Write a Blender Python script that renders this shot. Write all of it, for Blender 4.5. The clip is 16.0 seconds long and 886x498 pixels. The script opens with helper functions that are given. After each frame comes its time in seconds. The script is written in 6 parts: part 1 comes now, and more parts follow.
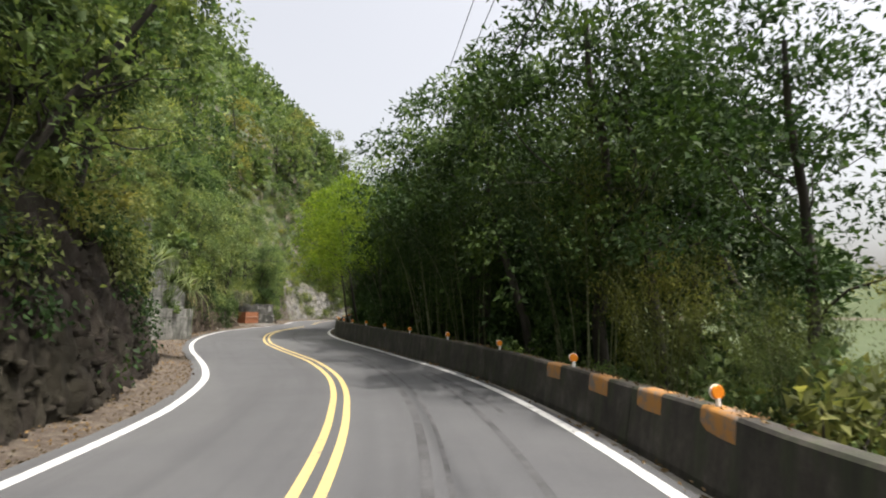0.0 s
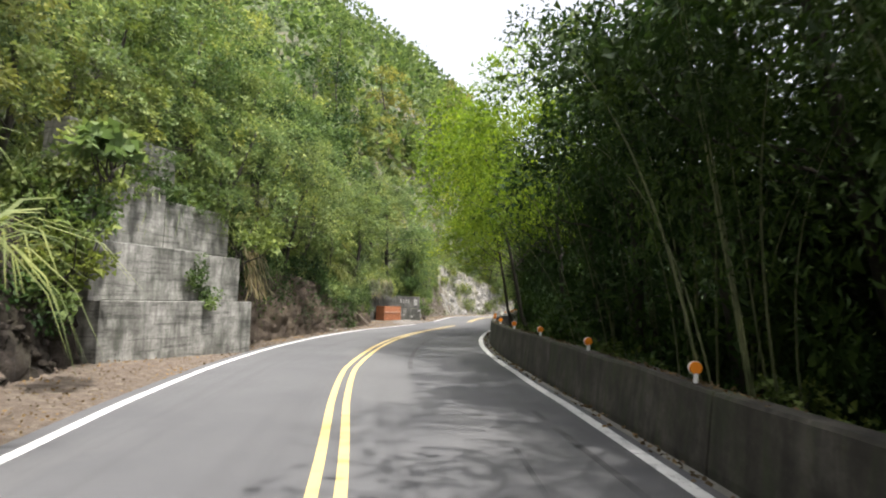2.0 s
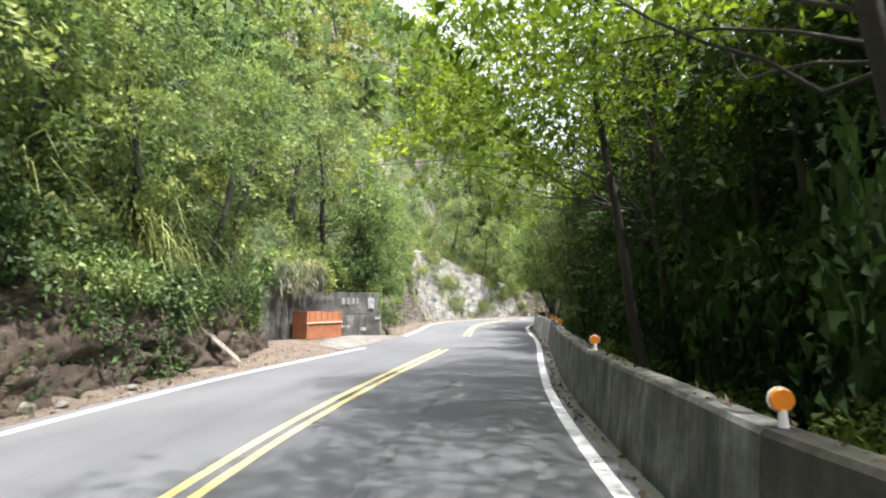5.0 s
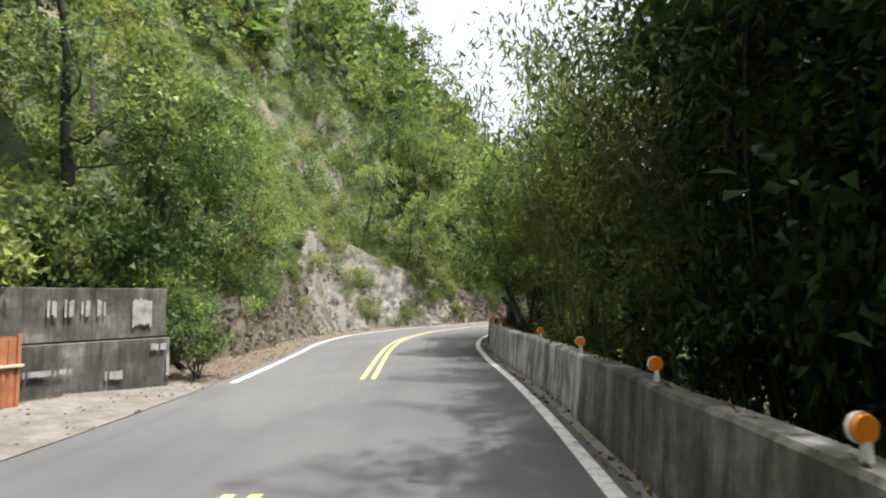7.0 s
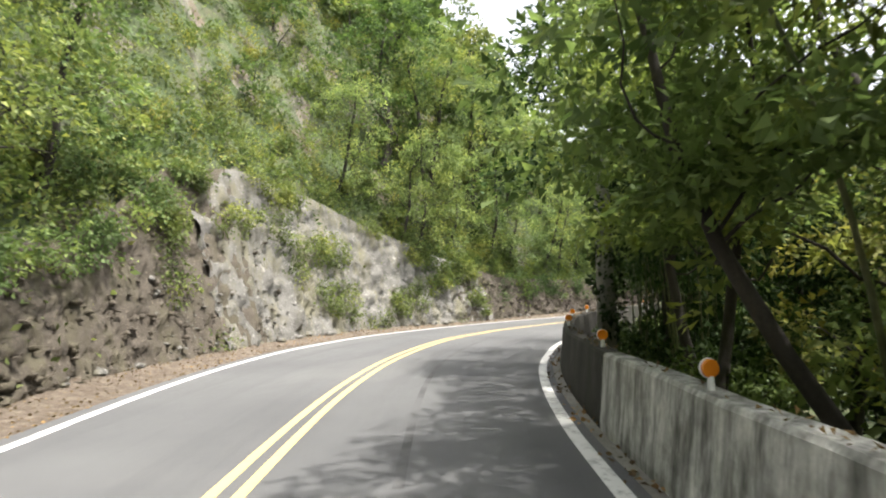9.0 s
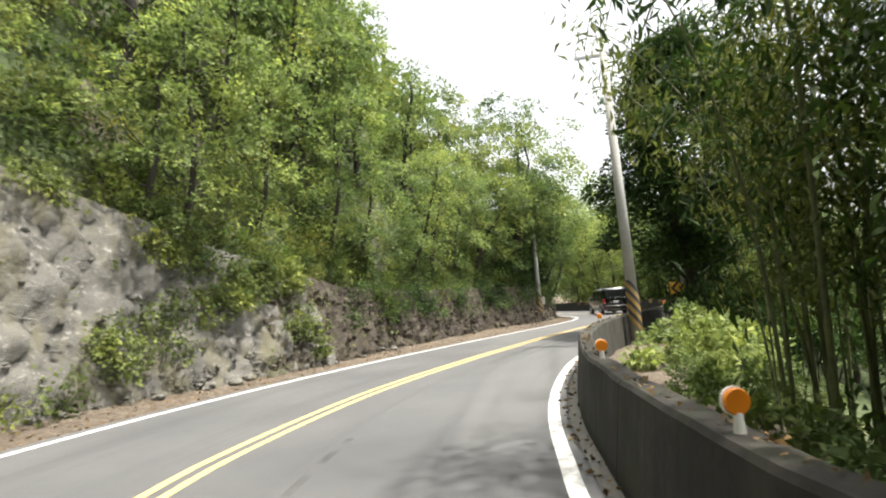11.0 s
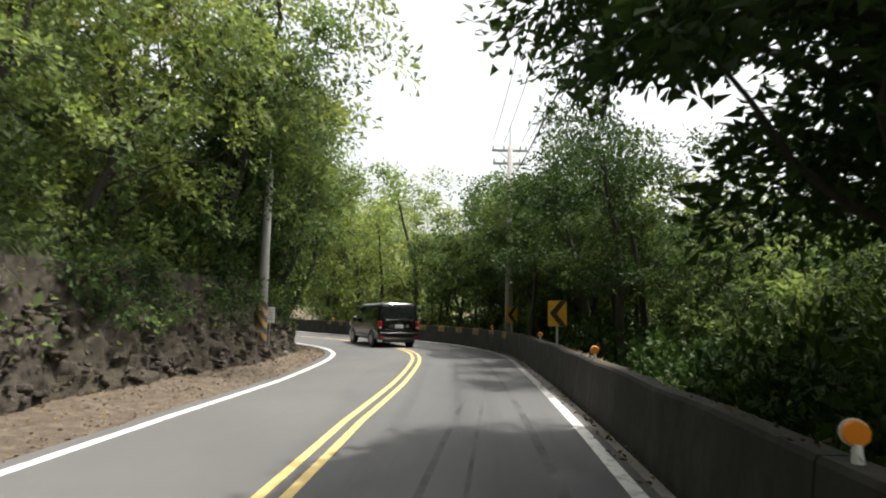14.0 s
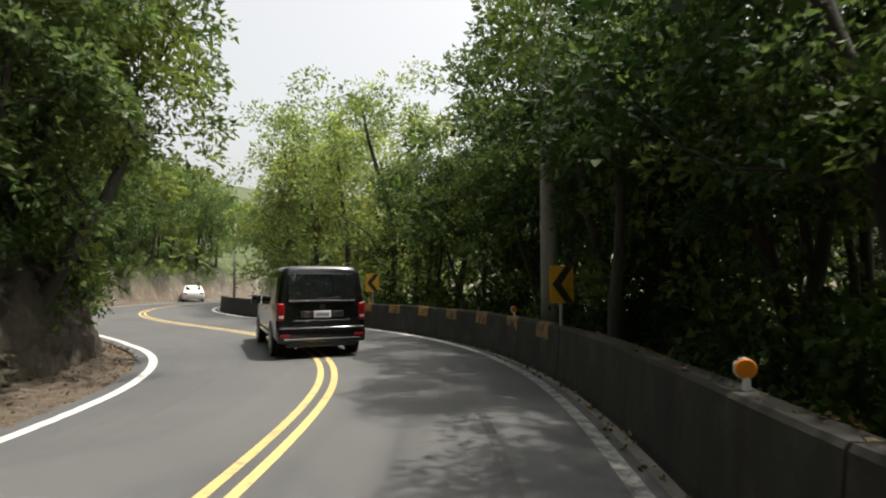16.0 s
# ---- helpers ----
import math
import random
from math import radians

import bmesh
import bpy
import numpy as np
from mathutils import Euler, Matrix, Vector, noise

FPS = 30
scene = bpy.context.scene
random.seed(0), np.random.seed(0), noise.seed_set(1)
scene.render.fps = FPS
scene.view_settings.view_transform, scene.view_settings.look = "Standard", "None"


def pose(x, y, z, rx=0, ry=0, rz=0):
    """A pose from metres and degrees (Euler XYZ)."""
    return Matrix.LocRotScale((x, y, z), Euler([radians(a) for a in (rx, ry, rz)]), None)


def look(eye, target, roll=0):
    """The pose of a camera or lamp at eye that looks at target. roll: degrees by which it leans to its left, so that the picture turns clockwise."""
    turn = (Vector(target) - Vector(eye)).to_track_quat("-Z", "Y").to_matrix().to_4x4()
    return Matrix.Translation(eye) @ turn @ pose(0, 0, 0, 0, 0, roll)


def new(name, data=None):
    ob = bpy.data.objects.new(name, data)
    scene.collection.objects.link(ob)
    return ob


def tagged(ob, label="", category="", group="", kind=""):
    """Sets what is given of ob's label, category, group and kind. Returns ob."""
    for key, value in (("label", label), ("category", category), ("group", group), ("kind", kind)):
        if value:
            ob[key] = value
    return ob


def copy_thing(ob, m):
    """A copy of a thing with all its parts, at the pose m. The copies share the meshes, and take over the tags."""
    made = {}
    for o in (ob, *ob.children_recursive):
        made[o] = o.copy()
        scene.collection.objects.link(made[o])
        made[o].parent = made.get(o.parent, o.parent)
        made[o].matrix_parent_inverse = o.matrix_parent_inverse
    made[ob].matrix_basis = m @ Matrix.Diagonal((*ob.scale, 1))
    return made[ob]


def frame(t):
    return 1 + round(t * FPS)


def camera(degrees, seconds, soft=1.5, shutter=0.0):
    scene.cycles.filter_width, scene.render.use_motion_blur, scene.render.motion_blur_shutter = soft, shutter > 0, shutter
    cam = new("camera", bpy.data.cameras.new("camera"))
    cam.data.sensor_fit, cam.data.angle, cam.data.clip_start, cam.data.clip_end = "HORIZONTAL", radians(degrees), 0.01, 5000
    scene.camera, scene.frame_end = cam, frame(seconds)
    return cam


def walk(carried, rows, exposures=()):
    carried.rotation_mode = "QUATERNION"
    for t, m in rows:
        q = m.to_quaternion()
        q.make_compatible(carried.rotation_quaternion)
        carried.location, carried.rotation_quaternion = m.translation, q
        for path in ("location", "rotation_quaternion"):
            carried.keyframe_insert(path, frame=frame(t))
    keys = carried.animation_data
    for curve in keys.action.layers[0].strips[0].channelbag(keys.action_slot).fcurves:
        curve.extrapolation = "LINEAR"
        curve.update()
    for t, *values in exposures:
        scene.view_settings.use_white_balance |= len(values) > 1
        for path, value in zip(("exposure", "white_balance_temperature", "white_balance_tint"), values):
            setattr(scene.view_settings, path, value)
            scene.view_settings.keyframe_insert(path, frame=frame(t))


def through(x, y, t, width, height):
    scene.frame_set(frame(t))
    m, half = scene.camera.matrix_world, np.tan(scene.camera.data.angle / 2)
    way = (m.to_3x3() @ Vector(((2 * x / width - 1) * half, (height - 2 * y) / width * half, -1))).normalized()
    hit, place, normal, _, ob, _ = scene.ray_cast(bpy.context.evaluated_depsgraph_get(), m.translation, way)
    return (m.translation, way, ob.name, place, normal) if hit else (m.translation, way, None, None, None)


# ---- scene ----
# The camera: a dashboard view along a winding hill road.
cam = camera(77.5, 16.0, soft=2.0, shutter=0.12)
PATH = [  # seconds, x, y, z, yaw, pitch, roll
    (0.0, 0.95, -4.70, 1.59, -2.86, 6.42, 0.94),
    (0.5, 1.09, -1.22, 1.59, 2.48, 7.72, -0.08),
    (1.0, 1.01, 2.28, 1.59, 7.40, 4.25, -0.99),
    (1.5, 0.44, 5.71, 1.60, 11.24, 5.08, 0.63),
    (2.0, -0.34, 9.02, 1.59, 14.39, 5.48, 0.95),
    (2.5, -1.12, 12.27, 1.59, 18.29, 6.13, 0.68),
    (3.0, -2.04, 15.44, 1.58, 19.26, 5.00, 1.38),
    (5.5, -5.74, 31.12, 1.58, 8.84, 5.22, -0.05),
    (6.0, -6.26, 34.41, 1.58, 5.90, 3.91, 0.31),
    (6.5, -6.59, 37.82, 1.60, 4.38, 4.30, -0.48),
    (7.0, -6.87, 41.24, 1.60, 4.16, 5.55, -1.06),
    (7.5, -7.29, 44.62, 1.58, 5.92, 2.95, -0.95),
    (8.0, -7.67, 47.95, 1.58, 6.19, 3.23, -0.88),
    (10.5, -7.95, 63.76, 1.59, -2.57, 5.99, -3.09),
    (11.0, -7.82, 66.98, 1.58, -10.29, 5.71, -3.82),
    (11.5, -7.42, 70.20, 1.59, -17.90, 4.06, -3.08),
    (12.0, -6.79, 73.34, 1.59, -22.54, 5.91, -1.89),
    (12.5, -5.75, 76.31, 1.59, -27.34, 6.07, -2.37),
    (13.0, -4.55, 79.15, 1.59, -31.92, 7.74, 0.32),
    (13.5, -3.01, 81.83, 1.59, -34.54, 7.79, 1.73),
    (14.0, -1.13, 84.37, 1.59, -36.25, 6.54, 1.23),
    (14.5, 0.92, 86.83, 1.59, -37.39, 3.59, 0.98),
    (15.0, 3.00, 89.23, 1.60, -37.98, 3.19, 0.82),
    (15.5, 5.08, 91.60, 1.60, -37.60, 2.35, 0.68),
    (16.0, 7.15, 94.01, 1.58, -35.06, 3.54, -0.23),
]
walk(cam, [(t, pose(x, y, z, 90 + pitch, 0, yaw) @ pose(0, 0, 0, 0, 0, roll)) for t, x, y, z, yaw, pitch, roll in PATH],
     exposures=[(0.0, 0.7, 6600, 12), (0.5, 0.95, 6550, 12), (1.0, 1.5, 6900, 14), (2.0, 1.25, 6450, 13), (3.0, 1.3, 6300, 14), (5.5, 1.9, 6150, 12), (6.5, 1.2, 6400, 10), (7.5, 1.4, 6500, 10), (8.0, 1.5, 6500, 10),
                (10.5, 1.45, 6750, 9), (11.5, 1.2, 6750, 8), (12.0, 1.1, 6700, 8), (12.5, 0.85, 6650, 8), (13.0, 0.55, 6900, 8), (13.5, 0.7, 6850, 9), (14.0, 0.9, 6750, 9), (14.5, 0.6, 6750, 9), (15.0, 1.0, 6600, 9), (16.0, 0.62, 6850, 9)])

# ---- light: hazy bright day, the sun high on the valley side ----
SUN_AZ, SUN_EL = radians(112), radians(71)      # azimuth from +y towards +x
world = bpy.data.worlds.new("sky")
scene.world = world
world.use_nodes = True
wn, wl_ = world.node_tree.nodes, world.node_tree.links
sky = wn.new("ShaderNodeTexSky")
sky.sky_type, sky.sun_disc = "NISHITA", False
sky.sun_elevation, sky.sun_rotation = SUN_EL, SUN_AZ
sky.air_density, sky.dust_density, sky.ozone_density = 1.3, 6.0, 1.0
pale = wn.new("ShaderNodeHueSaturation")
pale.inputs["Saturation"].default_value = 0.28
wl_.new(sky.outputs[0], pale.inputs["Color"])
wl_.new(pale.outputs[0], wn["Background"].inputs["Color"])
wn["Background"].inputs["Strength"].default_value = 0.16
sun = new("sun", bpy.data.lights.new("sun", "SUN"))
sun.data.energy, sun.data.angle, sun.data.color = 4.2, radians(1.4), (1.0, 0.96, 0.89)
sun.matrix_world = look((0, 0, 0), (-math.sin(SUN_AZ) * math.cos(SUN_EL), -math.cos(SUN_AZ) * math.cos(SUN_EL), -math.sin(SUN_EL)))

# ---- materials ----
def nodes_of(name):
    m = bpy.data.materials.new(name)
    m.use_nodes = True
    t = m.node_tree
    return m, t.nodes, t.links, t.nodes["Principled BSDF"]


def ramp(n, l, fac, stops):
    r = n.new("ShaderNodeValToRGB")
    while len(r.color_ramp.elements) < len(stops):
        r.color_ramp.elements.new(0.5)
    for e, (p, c) in zip(r.color_ramp.elements, stops):
        e.position, e.color = p, (*c, 1)
    l.new(fac, r.inputs[0])
    return r.outputs[0]


def noise_of(n, l, scale, detail=4.0, rough=0.6, vec=None, stretch=None):
    t = n.new("ShaderNodeTexNoise")
    t.inputs["Scale"].default_value, t.inputs["Detail"].default_value, t.inputs["Roughness"].default_value = scale, detail, rough
    if vec is None:
        vec = n.new("ShaderNodeTexCoord").outputs["Object"]
    if stretch:
        mp = n.new("ShaderNodeMapping")
        mp.inputs["Scale"].default_value = stretch
        l.new(vec, mp.inputs[0])
        vec = mp.outputs[0]
    l.new(vec, t.inputs["Vector"])
    return t.outputs["Fac"]


def mixed(n, l, fac, a, b, kind="MIX"):
    x = n.new("ShaderNodeMix")
    x.data_type, x.blend_type = "RGBA", kind
    for i, v in ((0, fac), (6, a), (7, b)):
        if isinstance(v, bpy.types.NodeSocket):
            l.new(v, x.inputs[i])
        else:
            x.inputs[i].default_value = v if i == 0 else (*v, 1)
    return x.outputs[2]


def bumped(n, l, bsdf, height, strength=0.4, dist=0.02):
    b = n.new("ShaderNodeBump")
    b.inputs["Strength"].default_value, b.inputs["Distance"].default_value = strength, dist
    l.new(height, b.inputs["Height"])
    l.new(b.outputs[0], bsdf.inputs["Normal"])


def rough_surface(name, stops, scale, fine, rough=0.9, bump=0.5, dist=0.03, stretch=None, stain=None, runs=0.0, boards=0.0):
    """Two-scale mottled surface; stain: (colour, scale, stretch) of broad streaks; runs: how strongly rain has drawn lines down it; boards: how strongly the formwork shows."""
    m, n, l, b = nodes_of(name)
    big, small = noise_of(n, l, scale, 5, 0.62, stretch=stretch), noise_of(n, l, fine, 6, 0.7)
    col = ramp(n, l, big, stops)
    col = mixed(n, l, 0.55, col, ramp(n, l, small, [(0.3, (0.35, 0.35, 0.35)), (0.7, (1, 1, 1))]), "MULTIPLY")
    if stain:
        s = noise_of(n, l, stain[1], 4, 0.7, stretch=stain[2])
        col = mixed(n, l, ramp(n, l, s, [(0.48, (0, 0, 0)), (0.66, (1, 1, 1))]), col, stain[0])
    if runs:
        r = noise_of(n, l, 1.0, 5, 0.7, stretch=(4.5, 4.5, 0.35))
        col = mixed(n, l, runs, col, ramp(n, l, r, [(0.36, (0.25, 0.25, 0.23)), (0.5, (0.85, 0.85, 0.83)), (0.66, (1.5, 1.5, 1.48))]), "MULTIPLY")
    if boards:
        r = noise_of(n, l, 1.0, 4, 0.75, stretch=(0.9, 0.9, 11.0))
        col = mixed(n, l, boards, col, ramp(n, l, r, [(0.38, (0.35, 0.36, 0.34)), (0.46, (0.95, 0.95, 0.93)), (0.68, (1.3, 1.3, 1.27))]), "MULTIPLY")
        big = mixed(n, l, 0.5, big, r)
    l.new(col, b.inputs["Base Color"])
    b.inputs["Roughness"].default_value = rough
    bumped(n, l, b, mixed(n, l, 0.4, big, small), bump, dist)
    return m


def broken_rock(name, dark, mid, light, stain, scale=1.4):
    """Fractured rock: ridged relief, dark cracks, pale fresh faces and dull stains."""
    m, n, l, b = nodes_of(name)
    def ridged(s, detail, stretch=None):
        f = noise_of(n, l, s, detail, 0.6, stretch=stretch)
        t = f.node
        t.noise_type = "RIDGED_MULTIFRACTAL"
        t.normalize = True
        t.inputs["Distortion"].default_value = 0.6
        return f
    big, fine, grain = ridged(scale, 6), ridged(scale * 4.3, 6), noise_of(n, l, 26, 5, 0.75)
    patchy = noise_of(n, l, scale * 0.8, 8, 0.7, stretch=(1, 1, 0.55))
    col = ramp(n, l, patchy, [(0.30, dark), (0.47, mid), (0.62, mid), (0.74, light)])
    col = mixed(n, l, 0.75, col, ramp(n, l, fine, [(0.12, (0.42, 0.42, 0.42)), (0.5, (1.15, 1.15, 1.15))]), "MULTIPLY")
    col = mixed(n, l, 0.5, col, ramp(n, l, grain, [(0.35, (0.5, 0.5, 0.5)), (0.65, (1.15, 1.15, 1.15))]), "MULTIPLY")
    s = noise_of(n, l, scale * 0.55, 6, 0.7, stretch=(1, 1, 0.4))
    col = mixed(n, l, ramp(n, l, s, [(0.47, (0, 0, 0)), (0.6, (0.8, 0.8, 0.8))]), col, stain)
    l.new(col, b.inputs["Base Color"])
    b.inputs["Roughness"].default_value = 0.92
    b.inputs["Specular IOR Level"].default_value = 0.25
    bumped(n, l, b, mixed(n, l, 0.5, mixed(n, l, 0.5, big, fine), grain), 1.0, 0.11)
    return m


def plain(name, color, rough=0.5, metal=0.0, vary=0.15, scale=3.0, coat=0.0):
    m, n, l, b = nodes_of(name)
    f = noise_of(n, l, scale, 5, 0.65)
    lo, hi = [c * (1 - vary) for c in color], [min(1, c * (1 + vary)) for c in color]
    l.new(ramp(n, l, f, [(0.3, lo), (0.7, hi)]), b.inputs["Base Color"])
    b.inputs["Roughness"].default_value, b.inputs["Metallic"].default_value = rough, metal
    b.inputs["Coat Weight"].default_value = coat
    return m


def leaf(name, dark, light, through=0.35, rough=0.65):
    """Leaves: two-sided, partly letting light through, each blade its own shade."""
    m, n, l, b = nodes_of(name)
    geo, info = n.new("ShaderNodeNewGeometry"), n.new("ShaderNodeObjectInfo")
    col = ramp(n, l, geo.outputs["Random Per Island"], [(0.0, [a + (b_ - a) * 0.3 for a, b_ in zip(dark, light)]), (1.0, [c * 1.02 for c in light])])
    tint = ramp(n, l, info.outputs["Random"], [(0.0, (0.78, 0.86, 0.8)), (0.5, (1, 1, 1)), (1.0, (1.18, 1.06, 0.85))])
    col = mixed(n, l, 1.0, col, tint, "MULTIPLY")
    old = noise_of(n, l, 0.75, 3, 0.55, vec=geo.outputs["Position"])          # older and younger growth, spray by spray, its contrast raised to imitate lit and shaded leaves
    col = mixed(n, l, 1.0, col, ramp(n, l, old, [(0.34, (0.40, 0.46, 0.42)), (0.5, (0.88, 0.92, 0.82)), (0.66, (1.5, 1.36, 0.95))]), "MULTIPLY")
    l.new(col, b.inputs["Base Color"])
    b.inputs["Roughness"].default_value = rough
    b.inputs["Specular IOR Level"].default_value = 0.18
    tr, mx = n.new("ShaderNodeBsdfTranslucent"), n.new("ShaderNodeMixShader")
    l.new(mixed(n, l, 1.0, col, (1.25, 1.32, 0.95), "MULTIPLY"), tr.inputs["Color"])
    mx.inputs[0].default_value = through
    l.new(b.outputs[0], mx.inputs[1])
    l.new(tr.outputs[0], mx.inputs[2])
    l.new(mx.outputs[0], n["Material Output"].inputs["Surface"])
    return m


def asphalt_mat():
    m, n, l, b = nodes_of("asphalt")
    tc = n.new("ShaderNodeTexCoord")
    uv = tc.outputs["UV"]
    broad = noise_of(n, l, 0.35, 5, 0.6)
    grain = noise_of(n, l, 90, 3, 0.7)
    streak = noise_of(n, l, 1.0, 4, 0.6, vec=uv, stretch=(1.7, 0.045, 1))
    col = ramp(n, l, broad, [(0.3, (0.056, 0.057, 0.06)), (0.7, (0.082, 0.083, 0.085))])
    col = mixed(n, l, ramp(n, l, streak, [(0.50, (0, 0, 0)), (0.68, (0.5, 0.5, 0.5))]), col, (0.045, 0.045, 0.047))
    patch = noise_of(n, l, 0.5, 1, 0.4, vec=uv, stretch=(0.5, 0.14, 1))
    col = mixed(n, l, ramp(n, l, patch, [(0.55, (0, 0, 0)), (0.57, (0.35, 0.35, 0.35))]), col, (0.10, 0.10, 0.099))
    col = mixed(n, l, 0.5, col, ramp(n, l, grain, [(0.35, (0.6, 0.6, 0.6)), (0.65, (1.25, 1.25, 1.25))]), "MULTIPLY")
    l.new(col, b.inputs["Base Color"])
    b.inputs["Roughness"].default_value = 0.86
    bumped(n, l, b, grain, 0.35, 0.01)
    return m


def painted_line(name, color, worn, under=(0.13, 0.128, 0.12)):
    m, n, l, b = nodes_of(name)
    w = noise_of(n, l, 5, 8, 0.75)
    col = mixed(n, l, ramp(n, l, w, [(worn - 0.1, (1, 1, 1)), (worn + 0.08, (0, 0, 0))]), color, under)
    l.new(col, b.inputs["Base Color"])
    b.inputs["Roughness"].default_value = 0.7
    return m


ASPHALT = asphalt_mat()
WHITE_LINE, YELLOW_LINE = painted_line("white line paint", (0.50, 0.50, 0.485), 0.42), painted_line("yellow line paint", (0.45, 0.345, 0.135), 0.38)
APRON = rough_surface("dusty concrete apron", [(0.3, (0.075, 0.066, 0.056)), (0.5, (0.125, 0.113, 0.098)), (0.7, (0.19, 0.174, 0.155))], 2.2, 18, bump=0.5)
CONCRETE = rough_surface("stained wall concrete", [(0.3, (0.105, 0.105, 0.093)), (0.5, (0.21, 0.207, 0.19)), (0.72, (0.36, 0.355, 0.335))], 1.6, 12, bump=0.3, dist=0.02,
                         stain=((0.06, 0.063, 0.052), 1.3, (1.2, 1.2, 0.5)), runs=0.45, boards=0.7)
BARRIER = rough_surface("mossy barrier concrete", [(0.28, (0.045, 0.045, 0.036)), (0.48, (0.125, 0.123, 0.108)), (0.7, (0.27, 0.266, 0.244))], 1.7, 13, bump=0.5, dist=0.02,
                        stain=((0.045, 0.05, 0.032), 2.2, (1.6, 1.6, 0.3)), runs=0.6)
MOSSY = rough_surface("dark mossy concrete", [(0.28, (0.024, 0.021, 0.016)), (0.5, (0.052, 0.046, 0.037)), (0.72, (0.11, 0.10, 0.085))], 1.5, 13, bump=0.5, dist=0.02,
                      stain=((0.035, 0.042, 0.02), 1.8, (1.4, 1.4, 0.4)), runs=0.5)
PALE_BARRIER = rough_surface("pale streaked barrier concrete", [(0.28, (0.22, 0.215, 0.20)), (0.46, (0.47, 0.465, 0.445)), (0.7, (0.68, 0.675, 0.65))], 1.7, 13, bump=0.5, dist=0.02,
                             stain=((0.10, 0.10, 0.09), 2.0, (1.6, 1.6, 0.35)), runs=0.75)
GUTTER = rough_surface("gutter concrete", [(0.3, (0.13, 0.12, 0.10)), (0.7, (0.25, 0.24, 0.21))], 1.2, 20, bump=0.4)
# black moss, darkened further to hold the shade of overhanging trees
SHADED_MOSS = rough_surface("mossy concrete darkened for shade", [(0.28, (0.012, 0.011, 0.008)), (0.5, (0.024, 0.021, 0.017)), (0.72, (0.055, 0.05, 0.042))], 1.5, 13, bump=0.5, dist=0.02,
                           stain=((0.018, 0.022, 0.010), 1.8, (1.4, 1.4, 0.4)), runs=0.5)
OLD_ORANGE = painted_line("worn orange paint", (0.03, 0.026, 0.02), 0.5, (0.27, 0.145, 0.02))
ORANGE = painted_line("faded orange paint", (0.36, 0.165, 0.035), 0.46)
BARK = rough_surface("bark", [(0.3, (0.024, 0.02, 0.016)), (0.7, (0.066, 0.057, 0.046))], 3, 22, bump=0.8, stretch=(1, 1, 0.3))
POLE = rough_surface("pole concrete", [(0.3, (0.30, 0.30, 0.28)), (0.7, (0.44, 0.43, 0.41))], 1.5, 25, bump=0.15, stretch=(1, 1, 0.3))
CULM = rough_surface("bamboo culm", [(0.3, (0.07, 0.09, 0.035)), (0.7, (0.18, 0.19, 0.085))], 1.5, 12, rough=0.5, bump=0.1)
STEEL = plain("galvanised steel", (0.42, 0.43, 0.44), 0.45, 0.8)
LEAF_LIGHT = leaf("light green leaves", (0.050, 0.082, 0.034), (0.194, 0.244, 0.110), 0.38)
# a lighter copy of the light green: sunlight put into the leaf colour
LEAF_SUNLIT = leaf("pale green leaves with painted sunlight", (0.08, 0.11, 0.04), (0.25, 0.30, 0.13), 0.5)
LEAF_YELLOW = leaf("yellow green leaves", (0.058, 0.094, 0.007), (0.194, 0.259, 0.032), 0.55)
LEAF_MID = leaf("mid green leaves", (0.034, 0.062, 0.022), (0.124, 0.172, 0.068), 0.36)
# these two greens also stand in for shade on growth under the trees
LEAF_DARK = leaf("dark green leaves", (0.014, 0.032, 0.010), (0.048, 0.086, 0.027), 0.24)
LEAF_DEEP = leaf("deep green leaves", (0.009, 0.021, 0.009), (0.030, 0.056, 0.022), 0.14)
LEAF_OLIVE = leaf("olive dry leaves", (0.066, 0.078, 0.026), (0.206, 0.220, 0.088), 0.38)
LEAF_BAMBOO = leaf("bamboo leaves", (0.032, 0.047, 0.015), (0.132, 0.151, 0.056), 0.4)
BLADE = leaf("long grass blades", (0.052, 0.074, 0.026), (0.165, 0.190, 0.088), 0.3)
STRAW = leaf("dry hanging blades", (0.085, 0.078, 0.060), (0.210, 0.198, 0.158), 0.2)
LITTER = leaf("fallen brown leaves", (0.05, 0.032, 0.019), (0.20, 0.135, 0.08), 0.1, 0.8)

# ---- building helpers ----
def link_np(name, V, F, material, parent=None, label="", smooth=False):
    """A mesh object from arrays of vertices and of faces with one count of corners."""
    V, F = np.asarray(V, np.float32), np.asarray(F, np.int32)
    me = bpy.data.meshes.new(name)
    me.vertices.add(len(V))
    me.vertices.foreach_set("co", V.ravel())
    me.loops.add(F.size)
    me.polygons.add(len(F))
    me.polygons.foreach_set("loop_start", np.arange(0, F.size, F.shape[1], dtype=np.int32))
    me.loops.foreach_set("vertex_index", F.ravel())
    if smooth:
        me.polygons.foreach_set("use_smooth", np.ones(len(F), bool))
    me.update(calc_edges=True)
    me.materials.append(material)
    ob = new(name, me)
    if parent:
        ob.parent = parent
    if label:
        ob["label"] = label
    return ob


def part(name, bm, material, parent=None, label="", smooth=False):
    me = bpy.data.meshes.new(name)
    for f in bm.faces:
        f.smooth = smooth
    bm.to_mesh(me)
    bm.free()
    me.materials.append(material)
    ob = new(name, me)
    if parent:
        ob.parent = parent
    if label:
        ob["label"] = label
    return ob


